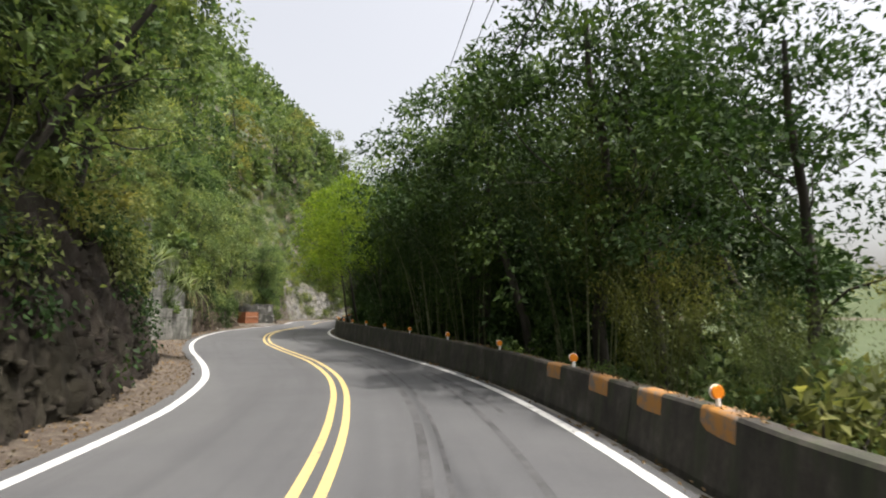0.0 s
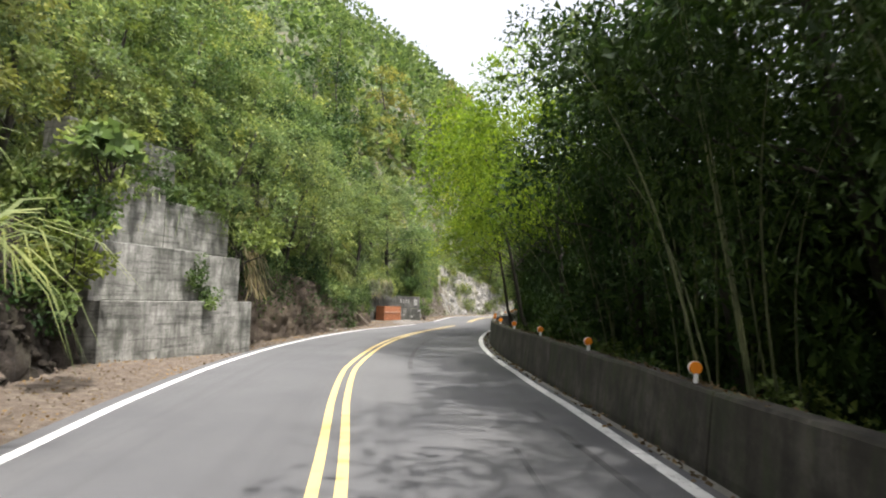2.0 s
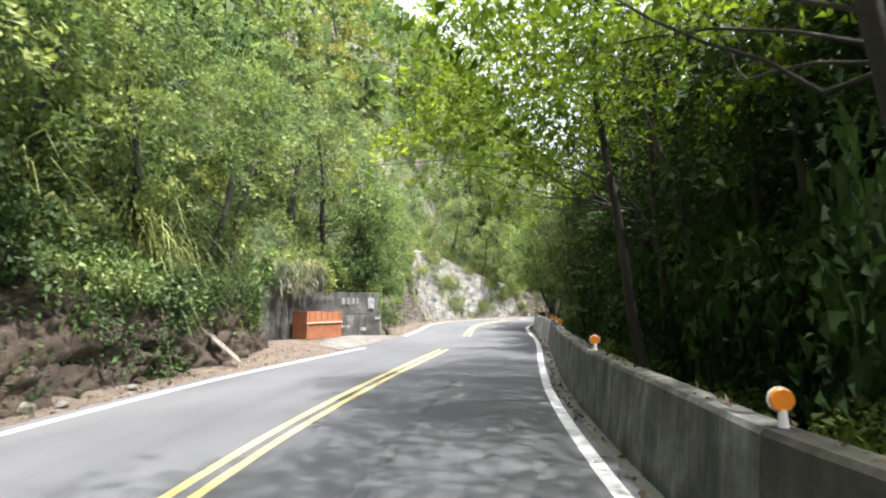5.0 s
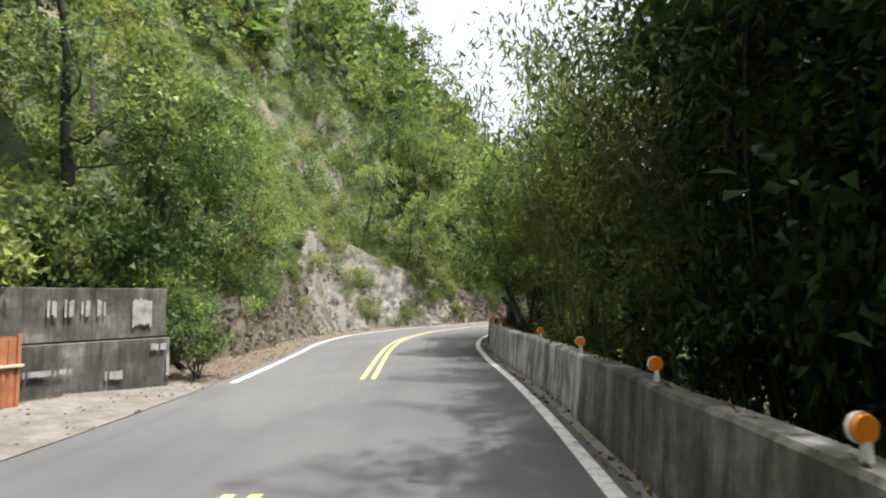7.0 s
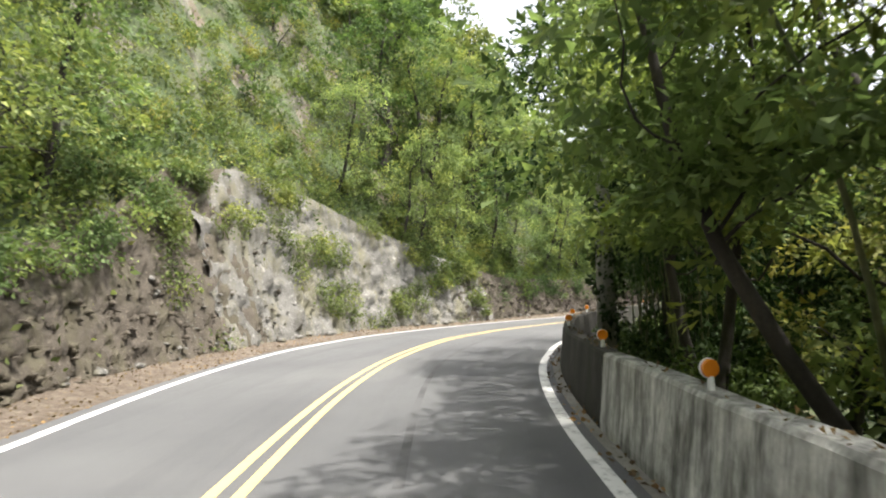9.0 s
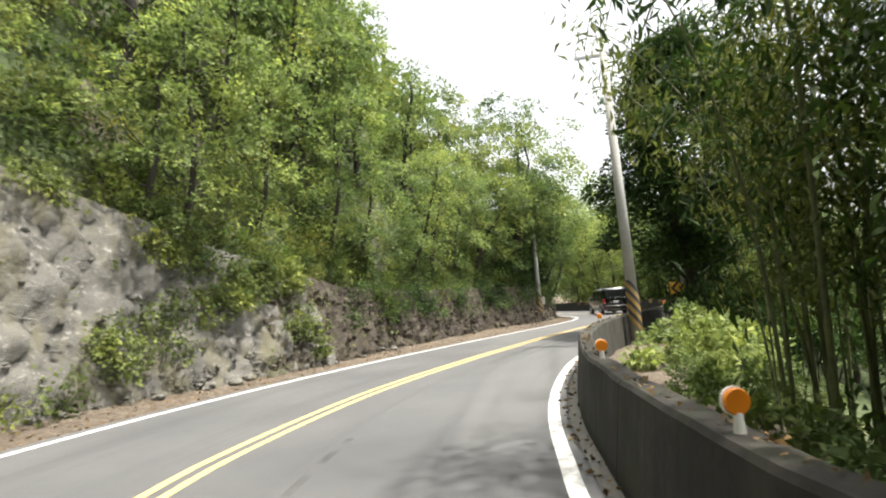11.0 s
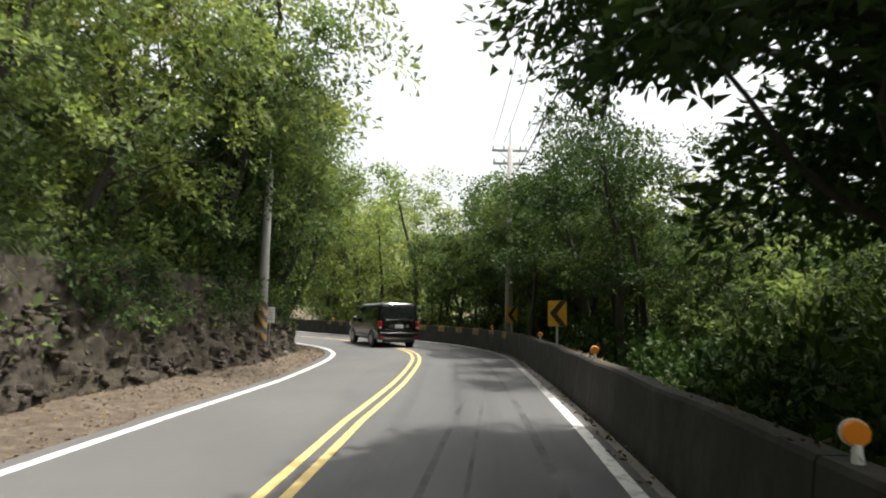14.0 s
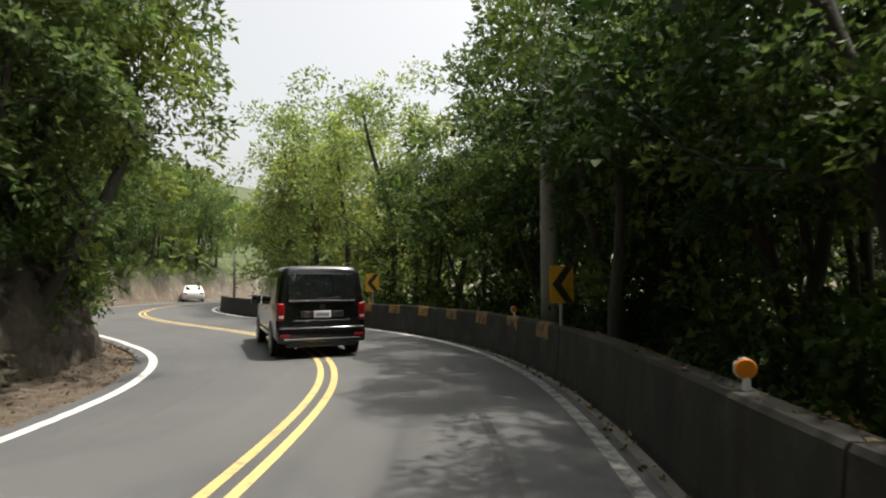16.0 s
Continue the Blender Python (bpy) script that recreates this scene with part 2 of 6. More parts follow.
def box(bm, size, m=Matrix.Identity(4), bevel=0.0, seg=2):
    """A box of that size round the pose m, with its edges rounded."""
    got = bmesh.ops.create_cube(bm, size=1, matrix=m @ Matrix.Diagonal((*size, 1)))["verts"]
    if bevel:
        edges = list({e for v in got for e in v.link_edges})
        bmesh.ops.bevel(bm, geom=edges, offset=bevel, segments=seg, profile=0.5, affect="EDGES")
    return bm


def rod(bm, r1, r2, depth, m=Matrix.Identity(4), seg=16):
    """A round bar along z of the pose m, from its foot."""
    bmesh.ops.create_cone(bm, cap_ends=True, segments=seg, radius1=r1, radius2=r2, depth=depth, matrix=m @ Matrix.Translation((0, 0, depth / 2)))
    return bm


def tube(points, radii, sides=6):
    """Vertices and quads of a tapered tube along a line of points."""
    P, V, F = np.asarray(points, float), [], []
    n = len(P)
    T = np.gradient(P, axis=0)
    for i in range(n):
        t = T[i] / (np.linalg.norm(T[i]) + 1e-9)
        a = np.cross(t, (0.31, 0.95, 0.05) if abs(t[2]) > 0.9 else (0, 0, 1.0))
        a /= np.linalg.norm(a) + 1e-9
        b = np.cross(t, a)
        for k in range(sides):
            w = 2 * math.pi * k / sides
            V.append(P[i] + radii[i] * (math.cos(w) * a + math.sin(w) * b))
    for i in range(n - 1):
        for k in range(sides):
            k2 = (k + 1) % sides
            F.append((i * sides + k, i * sides + k2, (i + 1) * sides + k2, (i + 1) * sides + k))
    return np.array(V), np.array(F)


def merged(pieces):
    V, F, at = [], [], 0
    for v, f in pieces:
        V.append(v)
        F.append(f + at)
        at += len(v)
    return np.concatenate(V), np.concatenate(F)


def thing(name, label, category, m=Matrix.Identity(4), group="", kind=""):
    ob = new(name)
    ob.matrix_world = m
    return tagged(ob, label, category, group, kind)


# ---- the line of the road: bend by bend, every 4.4 m ----
STEP = 4.4
BENDS = [-0.01035, -0.00169, 0.00739, 0.01736, 0.02899, 0.03053, 0.01982, -0.00426, -0.01519, -0.0148, -0.01553, -0.01626,
         -0.01144, -0.00177, 0.00514, 0.00986, 0.00532, -0.00998, -0.02798, -0.03823, -0.04302, -0.02463, -0.01824, -0.0197,
         -0.00588, 0.00403, 0.00436, 0.00944, 0.05331, 0.06461, 0.05691, 0.00947, -0.02024, -0.03283, -0.03204, -0.033,
         -0.03, -0.03, -0.02, -0.01, 0.0]
LEFT = [2.82, 2.72, 2.64, 2.59, 2.72, 3.02, 3.28, 3.40, 3.47, 3.50, 3.51, 3.40, 3.06, 2.66, 2.70, 2.76, 2.89, 3.30, 3.65, 3.63, 3.28, 2.96, 2.74, 2.74, 2.74, 2.61, 2.72, 2.94, 3.31, 3.67]
MID = [0.12, 0.10, 0.07, 0.03, 0.10, 0.09, -0.09, -0.21, -0.16, -0.16, -0.14, -0.05, 0.02, 0.09, 0.13, 0.05, 0.03, 0.01, -0.06, -0.25, -0.17, 0.05, 0.16, 0.00, -0.07, 0.04, 0.05, 0.06, 0.01, -0.04]
RIGHT = [3.56, 3.43, 3.31, 3.22, 3.18, 3.20, 3.48, 3.62, 3.58, 3.50, 3.41, 3.30, 3.22, 3.18, 3.14, 3.08, 3.21, 3.44, 3.62, 3.59, 3.35, 3.14, 3.10, 3.15, 3.18, 3.18, 3.22, 3.43, 3.59, 3.65]
S0, S1 = -30.0, 172.0
DS = 0.55
SS = -13.2 + DS * np.arange(-400, 1100)        # the line goes on, out of sight, both ways
_k = np.interp(SS, -13.2 + STEP * np.arange(len(BENDS)), BENDS)
_k[SS < -13.3] = 0.0
TH = np.cumsum(_k) * DS
TH -= np.interp(0, SS, TH)
RX, RY = np.cumsum(-np.sin(TH)) * DS, np.cumsum(np.cos(TH)) * DS
RX -= np.interp(0, SS, RX)
RY -= np.interp(0, SS, RY)
WS = -8.8 + 4.4 * np.arange(len(LEFT))


def left_edge(s):
    return np.interp(s, WS, LEFT)


def right_edge(s):
    return np.interp(s, WS, RIGHT)


def mid_line(s):
    return np.interp(s, WS, MID)


def heading(s):
    return float(np.interp(s, SS, TH))


def on_road(s, u, z=0.0):
    """The place s metres along the road and u to the right of its middle."""
    t = np.interp(s, SS, TH)
    return np.stack(np.broadcast_arrays(np.interp(s, SS, RX) + u * np.cos(t), np.interp(s, SS, RY) + u * np.sin(t), z), -1)


def post(s, u, z=0.0, turn=0.0):
    """A pose beside the road; its y axis runs along the road."""
    x, y, h = on_road(s, u, z)
    return pose(x, y, h, 0, 0, math.degrees(heading(s)) + turn)


def beside(x, y):
    """For many places: metres along the road, and metres to the right of it."""
    x, y = np.asarray(x, float), np.asarray(y, float)
    s, u = np.empty(x.shape), np.empty(x.shape)
    cx, cy, ct, cs = RX[::2], RY[::2], TH[::2], SS[::2]
    flat = (x.ravel(), y.ravel())
    so, uo = s.ravel(), u.ravel()
    for a in range(0, len(flat[0]), 4000):
        px, py = flat[0][a:a + 4000], flat[1][a:a + 4000]
        d = (px[:, None] - cx) ** 2 + (py[:, None] - cy) ** 2
        i = d.argmin(1)
        dx, dy = px - cx[i], py - cy[i]
        along = -dx * np.sin(ct[i]) + dy * np.cos(ct[i])
        side = dx * np.cos(ct[i]) + dy * np.sin(ct[i])
        so[a:a + 4000] = cs[i] + np.clip(along, -1, 1)
        uo[a:a + 4000] = np.sign(side) * np.sqrt(d[np.arange(len(i)), i])
    return so.reshape(x.shape), uo.reshape(x.shape)


# ---- lie of the land ----
FOOT_S = [-30, 4, 12, 17, 20.4, 22, 24, 26, 28, 31, 36, 40, 43, 45.5, 46.8, 49, 51, 53.4, 56, 58, 62, 66, 72, 77, 80, 84, 91, 98, 104, 110, 118, 135, 172]
FOOT_U = [4.2, 3.9, 4.5, 5.4, 6.1, 6.4, 6.2, 5.5, 4.9, 4.7, 4.6, 4.7, 5.0, 5.6, 7.9, 7.7, 6.4, 4.9, 4.6, 4.9, 4.6, 5.2, 5.4, 5.2, 4.7, 4.3, 4.6, 5.0, 4.5, 4.7, 4.8, 4.8, 5.0]
FACE_S = [-30, 8, 16, 27, 32, 40, 46, 57, 62, 66, 69, 72, 75, 78, 81, 86, 92, 100, 106, 114, 122, 172]
FACE_H = [3.0, 3.0, 2.8, 3.0, 2.6, 1.8, 1.8, 1.5, 1.7, 2.6, 4.8, 5.6, 5.2, 4.2, 3.2, 2.1, 2.0, 2.1, 2.2, 1.8, 2.4, 3.0]


def waves(x, y, size, seed):
    """Smooth uneven ground between -1 and 1."""
    r = np.random.RandomState(seed)
    out = 0
    for k in range(7):
        a, ph, f = r.uniform(0, 6.28), r.uniform(0, 6.28), r.uniform(0.6, 1.7) / size
        out = out + np.sin((x * math.cos(a) + y * math.sin(a)) * f * 6.28 + ph)
    return out / 3.2


def land(x, y):
    """Height of the ground: a verge, a steep bank and the hill above it on one side, the drop to the valley on the other."""
    s, u = beside(x, y)
    foot, face = np.interp(s, FOOT_S, FOOT_U), np.interp(s, FACE_S, FACE_H)
    w = waves(x, y, 3.1, 3) * 0.35 + waves(x, y, 1.3, 4) * 0.14
    d = -u - foot - 0.2 + w * 0.35                                 # metres behind the foot of the bank
    rise = np.where(d < 0, 0, np.minimum(d * 3.2, face))
    back = np.clip(d - face / 3.2, 0, None)
    steep = np.interp(s, [60, 70, 92, 102], [1.25, 1.75, 1.75, 1.25])
    rise = rise + np.where(back < 16, back * steep, 16 * steep + (back - 16) * 0.92) + np.clip(back, 0, 3) * w * 0.5
    rise = np.where(d < 0, 0, np.minimum(d * 3.2, face)) + (rise - np.where(d < 0, 0, np.minimum(d * 3.2, face))) * np.interp(s, [108, 132], [1.0, 0.42])
    rise = np.minimum(rise, 78 + waves(x, y, 120, 8) * 14 + back * 0.12)
    verge = np.clip((-u - left_edge(s) - 0.3) * 0.12, 0, 0.16) + 0.05 * w * np.clip(-u - left_edge(s) - 0.4, 0, 1)
    o = u - right_edge(s) - 0.62                               # metres past the parapet
    fall = -np.clip(o - 1.2, 0, 60) * 0.42 + 0.25 * w * np.clip(o, 0, 1)
    fall = np.maximum(fall, -17 + waves(x, y, 60, 9) * 3) + np.clip(o - 90, 0, 260) * 0.3
    z = np.where(u < 0, np.where(-u > left_edge(s) + 0.2, verge + rise - 0.03, -0.12), np.where(o > 0, fall - 0.02, -0.12))
    return z


def spread(lo, hi, step, far):
    """Even steps between lo and hi, ever longer ones out to far."""
    a, out, d = list(np.arange(lo, hi, step)), [], step
    e = a[-1]
    while e < far:
        d *= 1.22
        e += d
        out.append(e)
    b, e, d = [], lo, step
    while e > -far:
        d *= 1.22
        e -= d
        b.append(e)
    return np.array(b[::-1] + a + out)


gx, gy = spread(-32, 38, 0.62, 1800), spread(-20, 165, 0.62, 1900)
GX, GY = np.meshgrid(gx, gy)
GZ = land(GX, GY)
nx, ny = len(gx), len(gy)
ii = np.arange(nx * ny).reshape(ny, nx)
quads = np.stack([ii[:-1, :-1], ii[:-1, 1:], ii[1:, 1:], ii[1:, :-1]], -1).reshape(-1, 4)


def ground_mat():
    """Rock on the steep cut, litter and soil on the verge, green cover on the hill."""
    m, n, l, b = nodes_of("hillside ground")
    geo = n.new("ShaderNodeNewGeometry")
    sep = n.new("ShaderNodeSeparateXYZ")
    l.new(geo.outputs["True Normal"], sep.inputs[0])
    big, fine, vein = noise_of(n, l, 0.7, 6, 0.65), noise_of(n, l, 6, 8, 0.75), noise_of(n, l, 2.2, 8, 0.8, stretch=(1, 1, 0.6))
    soil = ramp(n, l, fine, [(0.3, (0.045, 0.033, 0.023)), (0.5, (0.095, 0.072, 0.052)), (0.7, (0.18, 0.15, 0.115))])
    rock = ramp(n, l, vein, [(0.3, (0.035, 0.03, 0.026)), (0.5, (0.12, 0.107, 0.09)), (0.68, (0.27, 0.25, 0.22)), (0.8, (0.42, 0.40, 0.37))])
    rock = mixed(n, l, ramp(n, l, big, [(0.45, (0, 0, 0)), (0.62, (0.7, 0.7, 0.7))]), rock, (0.11, 0.075, 0.045))
    green = ramp(n, l, fine, [(0.3, (0.014, 0.028, 0.008)), (0.7, (0.07, 0.10, 0.028))])
    hill = mixed(n, l, ramp(n, l, big, [(0.5, (0, 0, 0)), (0.65, (0.5, 0.5, 0.5))]), green, (0.10, 0.085, 0.05))
    where = n.new("ShaderNodeSeparateXYZ")
    l.new(geo.outputs["Position"], where.inputs[0])
    grown = n.new("ShaderNodeMapRange")                      # the growth begins above the cut
    grown.inputs["From Min"].default_value, grown.inputs["From Max"].default_value = 0.9, 2.0
    l.new(where.outputs[2], grown.inputs["Value"])
    low = n.new("ShaderNodeMapRange")
    low.inputs["From Min"].default_value, low.inputs["From Max"].default_value = -0.3, -0.8
    l.new(where.outputs[2], low.inputs["Value"])
    most = n.new("ShaderNodeMath")
    most.operation = "MAXIMUM"
    l.new(grown.outputs[0], most.inputs[0])
    l.new(low.outputs[0], most.inputs[1])
    hill = mixed(n, l, most.outputs[0], soil, hill)
    col = mixed(n, l, ramp(n, l, sep.outputs[2], [(0.26, (0, 0, 0)), (0.38, (1, 1, 1))]), rock, hill)
    level = n.new("ShaderNodeMapRange")                      # bare litter only beside the road, not in the valley
    level.inputs["From Min"].default_value, level.inputs["From Max"].default_value = -0.7, -0.2
    l.new(where.outputs[2], level.inputs["Value"])
    roadside = n.new("ShaderNodeMapRange")
    roadside.inputs["From Min"].default_value, roadside.inputs["From Max"].default_value = 1.1, 0.6
    l.new(where.outputs[2], roadside.inputs["Value"])
    both = n.new("ShaderNodeMath")
    both.operation = "MULTIPLY"
    l.new(level.outputs[0], both.inputs[0])
    l.new(roadside.outputs[0], both.inputs[1])
    bare = mixed(n, l, both.outputs[0], (0, 0, 0), ramp(n, l, sep.outputs[2], [(0.82, (0, 0, 0)), (0.93, (1, 1, 1))]))
    col = mixed(n, l, bare, col, soil)
    l.new(col, b.inputs["Base Color"])
    b.inputs["Roughness"].default_value = 0.92
    bumped(n, l, b, mixed(n, l, 0.5, vein, fine), 1.0, 0.14)
    return m


tagged(link_np("ground", np.stack([GX, GY, GZ], -1).reshape(-1, 3), quads, ground_mat(), smooth=True),
       "hillside with rock cut, brown litter verge and valley drop", "ground", kind="structure")


def strip(name, s0, s1, ua, ub, z, material, step=0.5, parent=None, thick=0.0):
    """A band along the road between two offsets, which may change along it."""
    s = np.linspace(s0, s1, max(2, int((s1 - s0) / step) + 1))
    A, B = on_road(s, ua(s), z), on_road(s, ub(s), z)
    V = np.stack([A, B], 1).reshape(-1, 3)
    i = np.arange(len(s) - 1) * 2
    F = np.stack([i, i + 1, i + 3, i + 2], -1)
    ob = link_np(name, V, F, material, parent)
    uv = ob.data.uv_layers.new(name="UVMap")
    ss, uu = np.repeat(s, 2), np.stack([ua(s) + 0 * s, ub(s) + 0 * s], 1).ravel()
    uv.data.foreach_set("uv", np.stack([uu[F.ravel()], ss[F.ravel()]], -1).astype(np.float32).ravel())
    return ob


tagged(strip("road", S0, S1 - 1, lambda s: -left_edge(s) - 0.32, lambda s: right_edge(s) + 0.2, 0.0, ASPHALT),
       "grey worn asphalt road with tyre streaks", "road", kind="structure")
tagged(strip("gutter", S0, S1 - 1, lambda s: right_edge(s) + 0.2, lambda s: right_edge(s) + 0.42, -0.03, GUTTER),
       "dirty concrete gutter along the parapet", "gutter", kind="structure")
LINE_W = 0.16
FADED_LINE = painted_line("faded white line paint", (0.30, 0.30, 0.29), 0.5, (0.075, 0.075, 0.074))
for a, b, paint in ((S0, 99.5, WHITE_LINE), (99.5, 113.0, FADED_LINE), (113.0, S1 - 1, WHITE_LINE)):
    tagged(strip("right_line", a, b, lambda s: right_edge(s) - LINE_W / 2, lambda s: right_edge(s) + LINE_W / 2, 0.004, paint),
           "worn white edge line on the asphalt", "road line", kind="structure")
for a, b in ((S0, 47.5), (54.2, S1 - 1)):
    tagged(strip("left_line", a, b, lambda s: -left_edge(s) - LINE_W / 2, lambda s: -left_edge(s) + LINE_W / 2, 0.004, WHITE_LINE),
           "white edge line below the bank", "road line", kind="structure")
for a, b in ((S0, 47.2), (54.3, S1 - 1)):
    for side in (-0.118, 0.118):
        tagged(strip("centre_line", a, b, lambda s: mid_line(s) + side - 0.055, lambda s: mid_line(s) + side + 0.055, 0.004, YELLOW_LINE),
               "yellow stripe of the double centre line", "road line", kind="structure")


# faint dark tyre marks along the lanes
TYRE_MARK = rough_surface("tyre marks", [(0.42, (0.078, 0.078, 0.08)), (0.6, (0.04, 0.04, 0.041))], 1.4, 40, bump=0.2, stretch=(1, 1, 1))
rng_marks = np.random.RandomState(4)
for a, b, off, drift in ((-6, 13, 1.05, 0.5), (-3, 15, 1.3, 0.7), (-6, 9, 2.15, 0.15), (4, 17, 2.6, 0.2), (22, 40, 1.2, 0.3), (60, 76, 1.4, -0.4), (84, 99, 1.0, 0.5), (86, 103, 1.5, 0.6), (90, 108, 2.5, -0.3)):
    wide = rng_marks.uniform(0.025, 0.06)
    tagged(strip("tyre_mark", a, b, lambda s: off + drift * ((s - a) / (b - a)) ** 2 - wide, lambda s: off + drift * ((s - a) / (b - a)) ** 2 + wide, 0.003 + 0.0006 * rng_marks.randint(8), TYRE_MARK),
           "faint dark tyre mark on the asphalt", "tyre mark", kind="structure")


# ---- concrete parapet on the valley side, cast in lengths ----
TOP_S, TOP_H = [-30, 8, 22, 160], [0.70, 0.72, 0.85, 0.85]
FRONT = 0.36                                                # from the edge line to the parapet's foot


def top_of(s):
    """Height of the parapet."""
    return np.interp(s, TOP_S, TOP_H)


def parapet(s0, s1, painted=(), mossy=False):
    """A cast length; painted: where its orange blocks begin."""
    prof = [(0.0, -0.1), (0.0, 0.08), (0.03, 0.36), (0.08, 0.955), (0.105, 1.0), (0.30, 1.0), (0.325, 0.955), (0.35, 0.36), (0.38, -0.5)]
    n = max(3, int((s1 - s0) / 0.5) + 1)
    s = np.linspace(s0 + 0.012, s1 - 0.012, n)
    V = []
    for q, si in enumerate(s):
        lean, tall = 0.012 * math.sin(si * 1.3) + 0.008 * math.sin(si * 3.7), float(top_of(si))
        for d, z in prof:
            V.append(on_road(si, right_edge(si) + FRONT + d + lean * (z > 0.5), (z * tall if z > 0 else z) + (0.01 * math.sin(si * 2.1) if z > 0.5 else 0)))

    def length_of(lo, hi):
        """A closed band of the profile, swept along the length."""
        pts = [k for k in range(len(prof)) if lo <= prof[k][1] <= hi or (lo < 0 and k == len(prof) - 1)]
        bm, m = bmesh.new(), len(pts)
        rows = [[bm.verts.new(V[q * len(prof) + k]) for k in pts] for q in range(n)]
        for r0, r1 in zip(rows, rows[1:]):
            for k in range(m - 1):
                bm.faces.new((r0[k], r1[k], r1[k + 1], r0[k + 1]))
        bm.faces.new(rows[0])
        bm.faces.new(rows[-1][::-1])
        bmesh.ops.recalc_face_normals(bm, faces=bm.faces)
        return bm

    e = thing("concrete_parapet", "dark mossy concrete parapet length with faded orange blocks" if painted else
              "dark mossy concrete parapet length" if mossy else "stained grey concrete parapet length along the road edge", "parapet", group="parapet lengths")
    # beyond 60 m the mossy colour includes the shade under the canopy
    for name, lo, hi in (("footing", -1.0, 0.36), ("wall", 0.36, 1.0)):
        part(name, length_of(lo, hi), SHADED_MOSS if s0 > 60 else MOSSY if mossy else PALE_BARRIER if 47 < s0 < 57 else BARRIER, e)
    for a in painted:
        V = []
        for si in np.linspace(a, a + 0.55, 3):
            r, tall = right_edge(si) + FRONT, float(top_of(si))
            lean, wave = 0.012 * math.sin(si * 1.3) + 0.008 * math.sin(si * 3.7), 0.01 * math.sin(si * 2.1)
            V += [on_road(si, r + 0.053 + lean, 0.68 * tall + wave), on_road(si, r + 0.072 + lean, 0.955 * tall + wave),
                  on_road(si, r + 0.099 + lean, tall + 0.006 + wave), on_road(si, r + 0.28 + lean, tall + 0.007 + wave)]
        F = [(4 * i + k, 4 * i + 4 + k, 4 * i + 5 + k, 4 * i + 1 + k) for i in range(2) for k in range(3)]
        link_np("paint_block", V, F, ORANGE if a < 60 else OLD_ORANGE, e, "faded orange painted block")
    return e


sp = -28.0
while sp < 137:
    stripes = [a for a in (0.05, 1.3, 2.6, 4.2) if sp < a < sp + 6] or ([sp + 0.5 + 1.5 * k for k in range(4)] if 106 < sp < 126 else [])
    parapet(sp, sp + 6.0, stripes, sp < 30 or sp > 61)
    sp += 6.0

# ---- plants ----
def cards(C, D, length, width, rng, fold=0.25):
    """Leaf blades as folded quads: feet C, ways D, with their lengths and widths."""
    n = len(C)
    D = D / (np.linalg.norm(D, axis=1, keepdims=True) + 1e-9)
    r = rng.normal(size=(n, 3))
    W = np.cross(D, r)
    W /= np.linalg.norm(W, axis=1, keepdims=True) + 1e-9
    N = np.cross(W, D)
    L, B = np.broadcast_to(length, n)[:, None], np.broadcast_to(width, n)[:, None]
    mid = C + D * L * 0.45
    V = np.stack([C, mid + W * B * 0.5 + N * B * fold, C + D * L, mid - W * B * 0.5 + N * B * fold], 1).reshape(-1, 3)
    return V, np.arange(4 * n).reshape(-1, 4)


def slivers(C, D, length, width, rng):
    """Small leaves as single uneven triangles, for foliage seen in the mass."""
    n = len(C)
    D = D / (np.linalg.norm(D, axis=1, keepdims=True) + 1e-9)
    W = np.cross(D, rng.normal(size=(n, 3)) + np.array([0, 0, 1.5]))
    W /= np.linalg.norm(W, axis=1, keepdims=True) + 1e-9
    L, B = np.broadcast_to(length, n)[:, None], np.broadcast_to(width, n)[:, None]
    a, b = rng.uniform(0.3, 0.7, (n, 1)), rng.uniform(0.0, 0.4, (n, 1))
    V = np.stack([C - W * B * b, C + D * L * a + W * B * 0.8, C + D * L - W * B * 0.15], 1).reshape(-1, 3)
    return V, np.arange(3 * n).reshape(-1, 3)


def puff(rng, centre, radius, count, size, flat=0.6, droop=0.25, slim=0.5, out=None):
    """A clump of leaves: most of them near its skin, pointing outwards; out: the side to which its layer hangs down."""
    d = rng.normal(size=(count, 3))
    d /= np.linalg.norm(d, axis=1, keepdims=True)
    r = radius * rng.uniform(0.45, 1.05, (count, 1)) * rng.uniform(0.8, 1.1, (count, 1))
    C = d * r * np.array([1, 1, flat])
    if out is not None:
        C[:, 2] -= 0.38 * (C @ out) + 0.12 * (C @ out) ** 2 / radius
        d = d + 0.5 * out
    C = C + centre
    D = d + rng.normal(size=(count, 3)) * 0.7 + np.array([0, 0, -droop])
    L = size * rng.uniform(0.6, 1.3, count)
    return slivers(C, D, L, L * slim, rng)


def crooked(rng, a, b, n=6, bend=0.08):
    a, b = np.asarray(a, float), np.asarray(b, float)
    t = np.linspace(0, 1, n)[:, None]
    P = a + (b - a) * t
    off = rng.normal(size=(n, 3)) * bend * np.linalg.norm(b - a)
    for _ in range(2):
        off[1:-1] = 0.25 * off[:-2] + 0.5 * off[1:-1] + 0.25 * off[2:]
    off *= 1.6
    off[0] = off[-1] = 0
    return P + off


